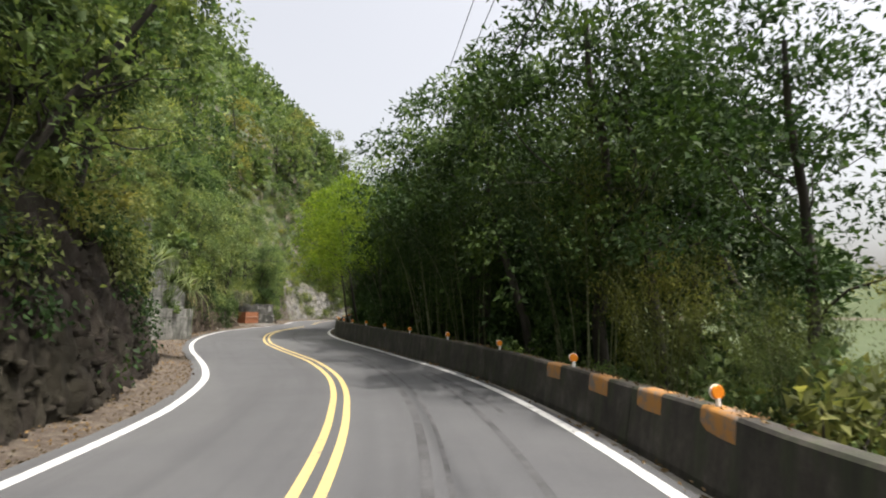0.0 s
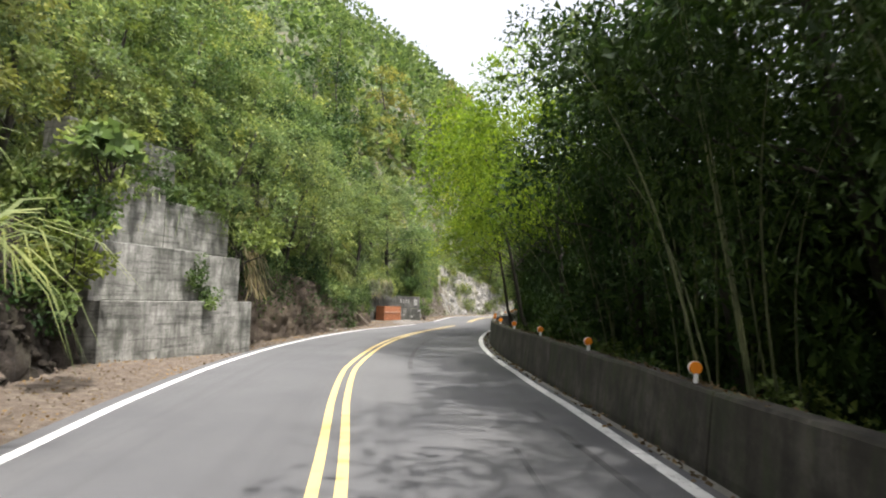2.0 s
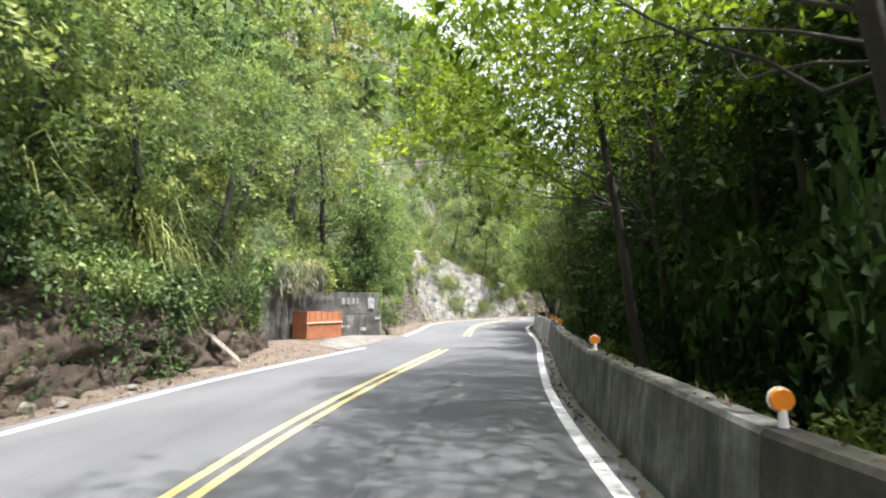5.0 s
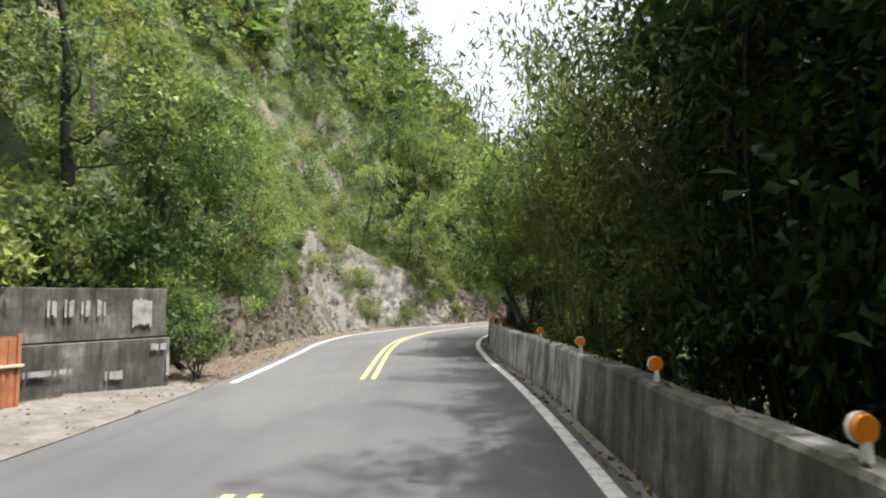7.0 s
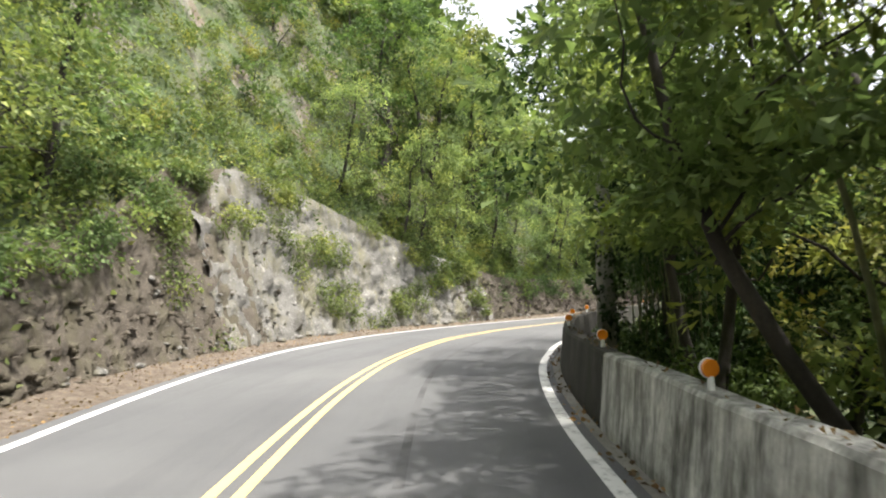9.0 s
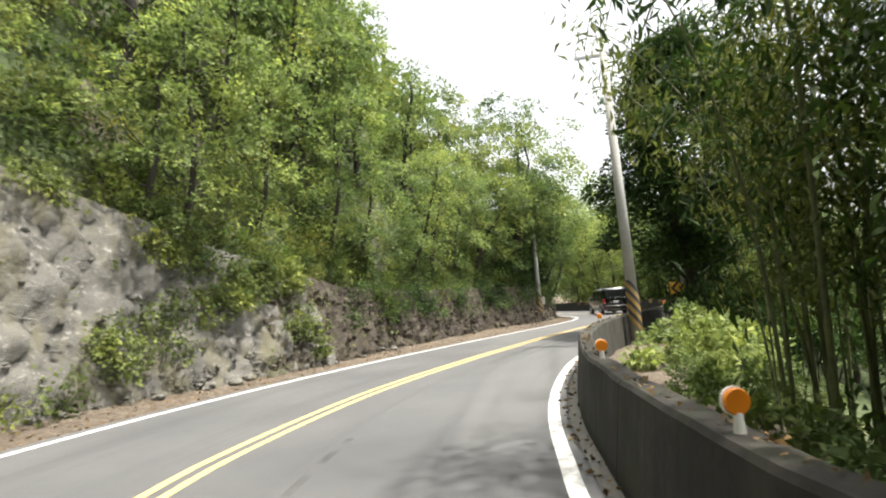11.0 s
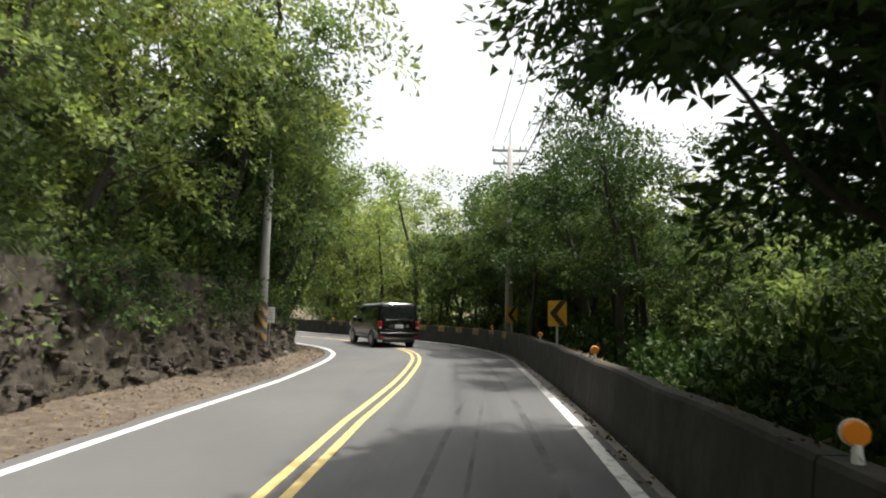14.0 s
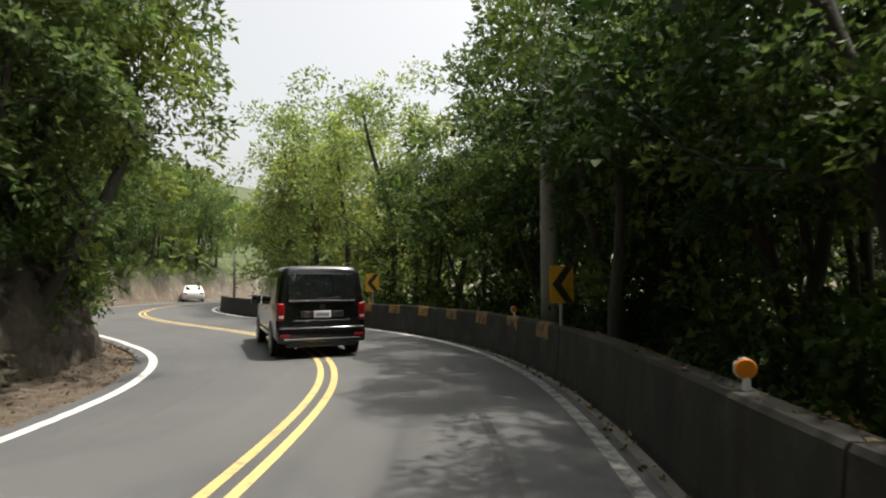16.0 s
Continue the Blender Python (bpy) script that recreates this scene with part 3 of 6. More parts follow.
def tree(rng, name, label, height, spread_r, clear, leaf_mat, clumps=46, per=90, size=0.26, flat=0.6, trunk=0.16, top=0.5, slim=0.5, droop=0.25, fill=(0.13, 0.27), lobes=0):
    """A tree: bent tapering trunk, limbs and a crown of leaf clumps on their ends. clear: where the crown begins; top: how far it narrows; lobes: bulges into which the clumps gather."""
    e = thing(name, label, "tree")
    wood, leaves = [], []
    tip = np.array([rng.normal() * 0.08 * height, rng.normal() * 0.08 * height, height * 0.86])
    line = crooked(rng, (0, 0, -0.6), tip, 8, 0.025)
    wood.append(tube(line, np.linspace(trunk, trunk * 0.25, 8), 8))
    bulges = np.random.RandomState(lobes)
    bulge = []
    for k in range(lobes):
        q, a = (k + 0.5) / lobes, k * 2.4 + bulges.uniform(-0.4, 0.4)
        r = spread_r * (1 - top * q ** 1.5) * (0.62 + 0.38 * min(1, q / 0.25)) * bulges.uniform(0.6, 0.9)
        bulge.append((np.array([math.cos(a) * r, math.sin(a) * r, clear + (height - clear) * (q * 0.88 + 0.02)]), spread_r * bulges.uniform(0.22, 0.36)))
    for k in range(clumps):
        q = rng.uniform(0, 1) ** 0.8
        z = clear + (height - clear) * q
        shape = (1 - top * q ** 1.5) * (0.45 + 0.55 * min(1, (q + 0.12) / 0.35))
        a = rng.uniform(0, 6.28)
        r = spread_r * shape * math.sqrt(rng.uniform(0.12, 1.0))
        c = np.array([math.cos(a) * r, math.sin(a) * r, z + rng.normal() * 0.2])
        if bulge:
            mid, reach = min(bulge, key=lambda b: np.linalg.norm(c - b[0]) / b[1])
            away = np.linalg.norm(c - mid)
            c = mid + (c - mid) / away * reach * min(1.0, away / reach) ** 0.5
            if k % (4 if lobes < 19 else 7) == 1:                                     # growth close round the trunk
                c = np.array([np.interp(q, np.linspace(0, 1, 8), line[:, i]) for i in range(3)]) + rng.normal(size=3) * 0.1 * spread_r
                c[2] = max(c[2], clear)
        rad = spread_r * rng.uniform(*fill)
        away = np.array([c[0], c[1], 0.0]) / (math.hypot(c[0], c[1]) + 1e-6)
        leaves.append(puff(rng, c, rad, int(per * rng.uniform(0.7, 1.3)), size, flat, droop, slim, away))
        if k % 5 == 0:
            f = float(np.clip((c[2] - 0.55 * math.hypot(c[0], c[1])) / (0.86 * height), min(0.7, clear / height), 0.95))
            j = np.array([np.interp(f * 7, np.arange(8), line[:, i]) for i in range(3)])
            wood.append(tube(crooked(rng, j, c, 8, 0.06), np.linspace(trunk * 0.30 * (1.1 - f), 0.006, 8), 5))
    link_np("trunk", *merged(wood), BARK, e, smooth=True)
    link_np("crown", *merged(leaves), leaf_mat, e)
    return e


def bamboo(rng, label, height=9.0, culms=9, spread_r=0.9, per=62, leaf_mat=None):
    """A clump of bamboo: jointed culms that arch over at the top, sprays of narrow leaves along their upper halves."""
    e = thing("bamboo_clump", label, "bamboo")
    leaves = []
    for k in range(culms):
        a, r = rng.uniform(0, 6.28), spread_r * math.sqrt(rng.uniform(0, 1))
        h = height * rng.uniform(0.7, 1.05)
        out = np.array([math.cos(a), math.sin(a), 0])
        base = out * r + np.array([0, 0, -0.8])
        t = np.linspace(0, 1, 14)
        lean = rng.uniform(0.05, 0.30) * h
        P = base + np.outer(t, [0, 0, h]) + np.outer(t ** 2.6, out * lean) - np.outer(t ** 5, [0, 0, lean * 0.35])
        rad = np.linspace(0.035, 0.006, 14) * rng.uniform(0.8, 1.2)
        link_np("culm", *tube(P, rad, 6), CULM, e, smooth=True)
        for j in range(per):
            q = rng.uniform(0.3, 1.0) ** 0.7
            c = np.array([np.interp(q, t, P[:, i]) for i in range(3)])
            m = 11
            C = c + rng.normal(size=3) * 0.33 + rng.normal(size=(m, 3)) * (0.10 + 0.16 * (1 - q * 0.4))
            D = rng.normal(size=(m, 3)) * 0.8 + np.array([0, 0, -0.8])
            L = rng.uniform(0.14, 0.27, m)
            leaves.append(slivers(C, D, L, L * 0.22, rng))
    link_np("foliage", *merged(leaves), leaf_mat or LEAF_BAMBOO, e)
    return e


def shrub(rng, label, height, radius, leaf_mat, clumps=15, per=60, size=0.16, slim=0.6):
    e = thing("shrub", label, "shrub")
    leaves, wood = [], []
    for k in range(clumps):
        a, r = rng.uniform(0, 6.28), radius * math.sqrt(rng.uniform(0, 1)) * 0.8
        c = np.array([math.cos(a) * r, math.sin(a) * r, height * rng.uniform(0.15, 0.85) * (1 - 0.4 * r / radius)])
        leaves.append(puff(rng, c, radius * rng.uniform(0.2, 0.38), per, size, 0.75, 0.1, slim))
        if k % 2 == 0:
            wood.append(tube(crooked(rng, (rng.normal() * 0.1, rng.normal() * 0.1, -0.5), c, 4, 0.08), np.linspace(0.03, 0.008, 4), 5))
    link_np("stem", *merged(wood), BARK, e)
    link_np("foliage", *merged(leaves), leaf_mat, e)
    return e


def tuft(rng, label, length, count, material, name="grass_tuft", rising=(0.5, 1.5), reach=0.75):
    """Long blades that rise from one root and bow over."""
    e = thing(name, label, "grass")
    V, F = [], []
    for k in range(count):
        a, lift = rng.uniform(0, 6.28), rng.uniform(*rising)
        out = np.array([math.cos(a), math.sin(a), 0])
        L, w = length * rng.uniform(0.6, 1.1), rng.uniform(0.018, 0.034)
        side = np.array([-out[1], out[0], 0]) * w
        root = out * rng.uniform(0, 0.15)
        i0 = len(V)
        for t in (0, 0.35, 0.7, 1.0):
            c = root + out * L * reach * t ** 1.2 + np.array([0, 0, L * (lift * t - 1.15 * t * t)]) * 0.75
            V += [c - side * (1 - t * 0.9), c + side * (1 - t * 0.9)]
        F += [(i0 + 2 * j, i0 + 2 * j + 1, i0 + 2 * j + 3, i0 + 2 * j + 2) for j in range(3)]
    link_np("foliage", np.array(V), np.array(F), material, e)
    return e


rng = np.random.RandomState(11)
NEAR = dict(clumps=64, per=68, size=0.18, lobes=15, fill=(0.12, 0.24))
LIGHT_TREES = [tree(rng, "broadleaf_tree", "light green feathery broadleaf tree on the bank", 7.5, 3.3, 1.6, LEAF_LIGHT, flat=0.45, **NEAR) for _ in range(2)]
MID_TREES = [tree(rng, "broadleaf_tree", "mid green leafy tree on the slope", 7.5, 3.0, 1.4, LEAF_MID, flat=0.6, **NEAR) for _ in range(2)]
PALE_TREES = [tree(rng, "broadleaf_tree", "pale green tree on the outer side of the bend, sunlight put into its leaves", 9.0, 3.6, 1.2, LEAF_SUNLIT, flat=0.5, **NEAR)]
OLIVE_TREES = [tree(rng, "broadleaf_tree", "olive green tree with drying leaves", 6.5, 2.8, 1.2, LEAF_OLIVE, 60, 96, 0.17, 0.5, lobes=12)]
YELLOW_TREES = [tree(rng, "broadleaf_tree", "sunlit yellow green tree arching over the road", 9.0, 4.2, 4.3, LEAF_YELLOW, 92, 96, 0.14, 0.3, trunk=0.1) for _ in range(1)]
DARK_TREES = [tree(rng, "evergreen_tree", "dark green dense evergreen tree beyond the parapet", 10.0, 3.4, 1.4, LEAF_DARK, 56, 74, 0.24, 0.6, fill=(0.17, 0.31)) for _ in range(2)]
OVER_TREES = [tree(rng, "evergreen_tree", "dark green tree spreading high over the parapet", 10.5, 4.4, 4.6, LEAF_DARK, 70, 104, 0.185, 0.42, trunk=0.2, lobes=14) for _ in range(2)]
LIGHT_OVER = [tree(rng, "broadleaf_tree", "light green tree spreading over the road", 8.6, 4.3, 3.6, LEAF_LIGHT, flat=0.4, **NEAR)]
MID_OVER = [tree(rng, "broadleaf_tree", "mid green tree with a rounded crown over the parapet", 8.8, 3.3, 5.0, LEAF_MID, flat=0.5, **NEAR)]
ROUND_TREES = [tree(rng, "broadleaf_tree", "pale green leafy tree that leans over the parapet, sunlight put into its leaves", 6.6, 2.5, 2.7, LEAF_SUNLIT, flat=0.45, clumps=80, per=100, size=0.15, trunk=0.1, lobes=13)]
# the gloom behind the bamboo is put into the leaf colour
BACK_TREES = [tree(rng, "evergreen_tree", "tree behind the bamboo, shade put into its deep green leaves", 10.0, 3.6, 1.0, LEAF_DEEP, 40, 64, 0.44, 0.7, fill=(0.2, 0.36))]
FAR_TREES = [tree(rng, "hill_tree", lab, 8.5, 3.4, 0.8, m, 24, 50, 0.42, 0.6, fill=(0.18, 0.32)) for m, lab in
             ((LEAF_LIGHT, "light green tree high on the hillside"), (LEAF_MID, "mid green tree high on the hillside"), (LEAF_OLIVE, "olive green tree high on the hillside"))]
DENSE_TREE = [tree(rng, "evergreen_tree", "large dark green egg shaped evergreen tree beside the pole", 11.3, 4.5, 3.2, LEAF_DARK, 190, 390, 0.175, 0.75, trunk=0.28, top=0.6, fill=(0.13, 0.22), lobes=19)]
BAMBOOS = [bamboo(rng, "tall olive green bamboo clump behind the parapet", h, 7) for h in (9.0, 10.5)]
# darker copies of bamboo and bush, with shade in their leaf colour
SHADE_BAMBOOS = [bamboo(rng, "tall bamboo clump behind the parapet, shade put into its dark leaves", 9.5, 7, leaf_mat=LEAF_DARK)]
SHADE_SHRUBS = [shrub(rng, "bush under the trees, shade put into its dark green leaves", 1.6, 1.2, LEAF_DARK, 14, 88, 0.12)]
SHRUBS = [shrub(rng, "bushy light green shrub on the bank", 1.6, 1.2, LEAF_LIGHT), shrub(rng, "mid green leafy shrub on the slope", 1.5, 1.2, LEAF_MID),
          shrub(rng, "olive scrub on the rock slope", 1.3, 1.2, LEAF_OLIVE), shrub(rng, "bright green leafy bush outside the parapet", 1.2, 1.0, LEAF_LIGHT, 14, 150, 0.078, 0.7)]
TUFTS = [tuft(rng, "long arching silver grass tuft", 1.9, 70, BLADE), tuft(rng, "dry hanging straw coloured grass tuft", 1.3, 46, STRAW, rising=(-0.2, 0.4), reach=0.3)]
PATTERNS = PALE_TREES + LIGHT_TREES + MID_TREES + OLIVE_TREES + YELLOW_TREES + DARK_TREES + OVER_TREES + LIGHT_OVER + MID_OVER + ROUND_TREES + BACK_TREES + FAR_TREES + DENSE_TREE + BAMBOOS + SHADE_BAMBOOS + SHRUBS + SHADE_SHRUBS + TUFTS


def height_at(x, y):
    return float(land(np.array([x]), np.array([y]))[0])


def plant_at(kinds, x, y, size=1.0, stretch=1.0, lean=0.0, lean_to=0.0, z=None, sink=0.0):
    """A copy of one of the kinds, rooted in the ground; lean: degrees towards the heading lean_to."""
    k = kinds[rng.randint(len(kinds))]
    h = height_at(x, y) if z is None else z
    m = pose(x, y, h - sink, 0, 0, lean_to) @ pose(0, 0, 0, -lean + rng.normal() * 2, rng.normal() * 3, 0) @ pose(0, 0, 0, 0, 0, rng.uniform(0, 360))
    ob = copy_thing(k, m)
    w = size * rng.uniform(0.9, 1.1)
    ob.scale = (w, w, w * stretch)
    return ob


def plant(kinds, s, u, size=1.0, stretch=1.0, lean=0.0, sink=0.0):
    """The same beside the road; it leans towards the road."""
    x, y, _ = on_road(s, u)
    side = 90 if u > 0 else -90
    return plant_at(kinds, x, y, size, stretch, lean, math.degrees(heading(s)) + side, sink=sink)


def crest(s):
    """Offset of the upper edge of the rock cut."""
    return -float(np.interp(s, FOOT_S, FOOT_U)) - float(np.interp(s, FACE_S, FACE_H)) / 3.2


# hill side: leaning trees along the crest, then rows up the slope
for s in np.arange(-14, 27, 3.4):
    plant(LIGHT_TREES + MID_TREES + OLIVE_TREES, s + rng.uniform(-1, 1), crest(s) - rng.uniform(0.6, 1.6), 0.78, lean=rng.uniform(6, 20))
for s in np.arange(-9, 9, 2.6):                               # crowns that reach out over the near lane
    plant(MID_TREES, s + rng.uniform(-0.6, 0.6), crest(s) - rng.uniform(0.0, 0.5), 0.85, lean=rng.uniform(14, 24), sink=0.3)
for s in np.arange(27, 46, 2.3):
    plant(LIGHT_OVER + MID_OVER if s < 36 else LIGHT_TREES + MID_TREES, s + rng.uniform(-0.6, 0.6), crest(s) - rng.uniform(0.3, 1.1), 0.84, lean=rng.uniform(6, 14), sink=0.7 if s < 36 else 0.2)
for s in np.arange(28, 46, 3.0):
    plant(MID_TREES + LIGHT_TREES, s + rng.uniform(-0.6, 0.6), crest(s) - rng.uniform(3.2, 4.6), 1.05, lean=rng.uniform(2, 8))
for s, b in ((44.5, 4.2), (47.5, 4.0), (50.5, 3.4), (53.5, 3.0), (55.5, 1.8)):
    plant(LIGHT_TREES if s > 48 else MID_TREES + DARK_TREES, s, crest(s) - b, 1.05, lean=rng.uniform(8, 14))
for s in np.arange(56, 67, 1.7):
    plant(LIGHT_TREES + MID_TREES[:1], s + rng.uniform(-0.6, 0.6), crest(s) - rng.uniform(0.5, 1.3), 0.78, lean=rng.uniform(6, 14), sink=0.3)
for s in np.arange(77, 101, 2.4):
    plant(LIGHT_TREES + PALE_TREES, s + rng.uniform(-0.8, 0.8), crest(s) - rng.uniform(0.5, 1.4), 0.76, lean=rng.uniform(12, 24), sink=1.3 if s < 88 else 0.8)
for s in np.arange(84, 104, 4.0):
    plant(LIGHT_TREES, s, crest(s) - rng.uniform(3.0, 4.5), 1.15, lean=rng.uniform(4, 10))
for s, u, k in ((81.0, -8.6, 1.2), (84.2, -7.8, 1.3), (87.6, -7.8, 1.35), (91.0, -8.2, 1.2)):      # tall trees that close the view up the slope
    plant(LIGHT_TREES + MID_TREES[:1], s, u, k, lean=4)
for s in np.arange(101, 128, 2.8):
    plant(LIGHT_TREES + MID_TREES[:1], s + rng.uniform(-1, 1), crest(s) - rng.uniform(0.5, 1.6), 0.95, lean=rng.uniform(4, 14), sink=0.5)
for s, k in ((104.5, 1.1), (110, 1.1), (117, 1.1)):
    plant(LIGHT_TREES + MID_TREES, s, crest(s) - 0.8, k, lean=12)
for s in np.arange(128, 168, 2.8):
    plant(MID_TREES + LIGHT_TREES, s + rng.uniform(-1, 1), crest(s) - rng.uniform(0.6, 2.0), 0.95, lean=6)
for s in np.arange(-12, 66, 6.4):
    for row in range(2):
        plant(FAR_TREES, s + rng.uniform(-1.8, 1.8), crest(s) - 4.6 - 4.4 * row + rng.uniform(-1.3, 1.3), (0.72, 0.8, 0.9, 1.0)[row], lean=5)
for s in np.arange(66, 88, 4.2):
    for row in range(3):
        plant(FAR_TREES, s + rng.uniform(-1.4, 1.4), crest(s) - 4.2 - 4.0 * row + rng.uniform(-1.3, 1.3), (0.5, 0.8, 1.2)[row], sink=(1.6, 1.6, 1.0)[row])
for s in list(np.arange(87, 126, 5.0)) + list(np.arange(126, 168, 3.2)):
    for row in range(3 if not 100 < s < 126 else 1):
        plant(FAR_TREES, s + rng.uniform(-1.4, 1.4), crest(s) - 4.6 - 4.6 * row + rng.uniform(-1.3, 1.3), (0.8, 0.9, 1.0)[row])
for s in (75.6, 77.2, 78.6):
    plant(BAMBOOS, s, right_edge(s) + 3.2 + rng.uniform(-0.2, 0.5), 0.75)
# valley side: bamboo, dark trees behind it, bright trees arching over the road
for s in [7.5, 12, 15, 18, 21, 24] + list(np.arange(50, 60, 1.9)) + list(np.arange(67.5, 75.5, 1.5)):
    plant(BAMBOOS if 45 < s < 62 else SHADE_BAMBOOS, s + rng.uniform(-0.7, 0.7), right_edge(s) + (2.2 if s < 64 else 2.7) + rng.uniform(-0.3, 0.9), rng.uniform(0.75, 1.0), lean=rng.uniform(0, 8) if s < 64 else -2)
for s in (-13, -9.5, -6):
    plant(BAMBOOS, s, right_edge(s) + 2.6 + rng.uniform(-0.3, 0.9), 0.7)
for s in np.arange(-8, 6, 1.3):
    plant(SHRUBS[2:3] + SHRUBS[:1], s, right_edge(s) + 2.2 + rng.uniform(0, 2.2), 1.1, stretch=1.3)
for s in (10.6, 17.8):
    plant(MID_OVER, s, right_edge(s) + 3.3, 1.1, lean=5)
for s in (7, 14.2, 21.4, 45.0, 67.2):
    plant(OVER_TREES, s + rng.uniform(-0.6, 0.6), right_edge(s) + 3.2 + rng.uniform(-0.4, 0.6), 1.0, lean=rng.uniform(2, 6))
for s in np.arange(11, 57, 3.2):
    if not 25 < s < 33:
        plant(DARK_TREES, s + 1.5 + rng.uniform(-1, 1), right_edge(s) + (5.2 if s < 46 else 5.4) + rng.uniform(-0.3, 0.8), 1.0 if s < 46 else 0.95)
for s in np.arange(35, 51, 2.6):
    plant(DARK_TREES, s + rng.uniform(-0.6, 0.6), right_edge(s) + 3.0 + rng.uniform(-0.2, 0.4), 0.62, stretch=1.2)
for s in np.arange(11, 57, 4.0):
    plant(BACK_TREES, s + rng.uniform(-1, 1), right_edge(s) + 9.6 + rng.uniform(-1, 2), 0.7 if 22 < s < 36 else 1.3)
for s, u, k in ((26.0, 6.3, 1.05), (29.2, 6.0, 1.1), (32.6, 6.2, 1.1), (36.8, 6.0, 1.0), (40.6, 5.6, 1.05), (38.4, 4.9, 0.86)):
    plant(YELLOW_TREES, s, u, k, lean=7)
for s in (-9, -5, -1.5, 2, 5.5):
    plant(MID_TREES, s, crest(s) - 1.2, 0.85, lean=10)
plant(ROUND_TREES, 59.6, 4.9, 1.05, lean=11)
plant(ROUND_TREES, 61.8, 5.0, 0.95, lean=8)
plant(ROUND_TREES, 64.0, 5.6, 1.05, lean=6)
for s in np.arange(36, 56, 3.0):
    plant(BACK_TREES, s + rng.uniform(-0.8, 0.8), right_edge(s) + 6.4 + rng.uniform(-0.3, 0.8), 0.95)
for s in np.arange(57.5, 66, 2.6):
    plant(LIGHT_TREES + OLIVE_TREES, s + rng.uniform(-0.6, 0.6), right_edge(s) + 4.8 + rng.uniform(-0.4, 0.8), 0.8)
for s in (66, 68.5, 71, 73.5, 76):
    plant(DARK_TREES, s, right_edge(s) + 5.6 + rng.uniform(-0.2, 0.5), 0.62)
for s in np.arange(16, 77, 2.3):
    if not 50 < s < 64:
        plant(SHADE_SHRUBS, s, right_edge(s) + 3.0 + rng.uniform(-0.4, 1.2), 1.0, stretch=1.5)
plant_at(DENSE_TREE, 5.2, 85.6, 1.0, stretch=0.92, z=-0.1)
for x, y in ((6.6, 83.4), (5.0, 84.2), (7.4, 85.2), (7.6, 87.4), (8.6, 86.2), (6.2, 82.0)):
    plant_at(SHADE_SHRUBS, x, y, 1.4, stretch=1.7)
for x, y, k in ((9.2, 81.8, 0.75), (10.2, 84.6, 0.7), (12.0, 87.2, 0.7), (12.6, 83.0, 0.8)):
    plant_at(LIGHT_TREES + MID_TREES, x, y, k)
for s in np.arange(98.5, 121, 2.6):
    plant(MID_OVER if s > 103 else LIGHT_TREES, s + rng.uniform(-0.6, 0.6), right_edge(s) + (3.7 if s > 103 else 4.8) + rng.uniform(-0.3, 0.6), 0.7 if s < 103 else 0.68 if s < 110 else 0.85, lean=rng.uniform(0, 5))
    plant(DARK_TREES, s + rng.uniform(-0.8, 0.8), right_edge(s) + 5.6 + rng.uniform(-0.4, 1.0), 0.5 if s < 103 else 0.64 if s < 112 else 0.8)
    if s < 103:
        plant(LIGHT_TREES, s, right_edge(s) + 6.2, 0.85, lean=rng.uniform(-2, 4))
    if s > 106:
        plant(DARK_TREES, s + 1.3, right_edge(s) + 3.7, 0.66)
for s in np.arange(102.6, 120, 1.9):                           # a close row whose crowns hang in over the parapet
    plant(MID_OVER + OVER_TREES[:1], s + rng.uniform(-0.4, 0.4), right_edge(s) + 2.9 + rng.uniform(-0.2, 0.5), 0.6 if s < 107 else 0.74, lean=rng.uniform(2, 6))
for s in (108, 110.5, 113, 116, 119):
    plant(MID_TREES, s, right_edge(s) + 2.9, 0.74, stretch=1.15)
for s in np.arange(105, 121, 3.6):
    plant(BACK_TREES, s + rng.uniform(-0.8, 0.8), right_edge(s) + 10.0 + rng.uniform(-0.6, 1.5), 0.85)
for s in np.arange(94, 122, 1.6):
    plant(SHADE_SHRUBS + (SHRUBS[1:2] if s > 108 else []), s, right_edge(s) + 2.3 + rng.uniform(-0.1, 0.6), 1.0, stretch=1.4)
for s in np.arange(120, 168, 3.0):
    plant(PALE_TREES + PALE_TREES + BAMBOOS, s + rng.uniform(-0.8, 0.8), right_edge(s) + 4.2 + rng.uniform(-0.6, 1.0), 1.25)
    plant(FAR_TREES, s + rng.uniform(-0.8, 0.8), right_edge(s) + 8.5 + rng.uniform(-0.6, 1.0), 1.1)
for s in np.arange(66, 112, 6.5):
    for u0 in (18, 28, 42):
        plant(FAR_TREES, s + rng.uniform(-2, 2), u0 + rng.uniform(-3, 3), 1.5)
# shrubs, vines and grass on the bank
for s in np.arange(-14, 150, 1.5):
    c = crest(s)
    wild = 66 < s < 88
    kinds = SHRUBS[:3] + [SHRUBS[2]] * 2 if wild else SHRUBS[:3]
    if 43 < s < 67:
        continue
    for k in range(1):
        plant(kinds, s + rng.uniform(-0.8, 0.8), c - rng.uniform(0.1, 9.5 if wild else 4.5), rng.uniform(0.6, 1.1) * (0.8 if wild else 1.0))
    if rng.uniform() < 0.6:
        plant(TUFTS, s + rng.uniform(-0.8, 0.8), c - rng.uniform(-0.15, 0.9), rng.uniform(0.6, 1.0), lean=rng.uniform(0, 35))
for s in np.arange(2, 19, 0.9):
    plant(TUFTS[:1], s, crest(s) - rng.uniform(0.0, 1.6), rng.uniform(0.7, 1.05), lean=rng.uniform(10, 40))
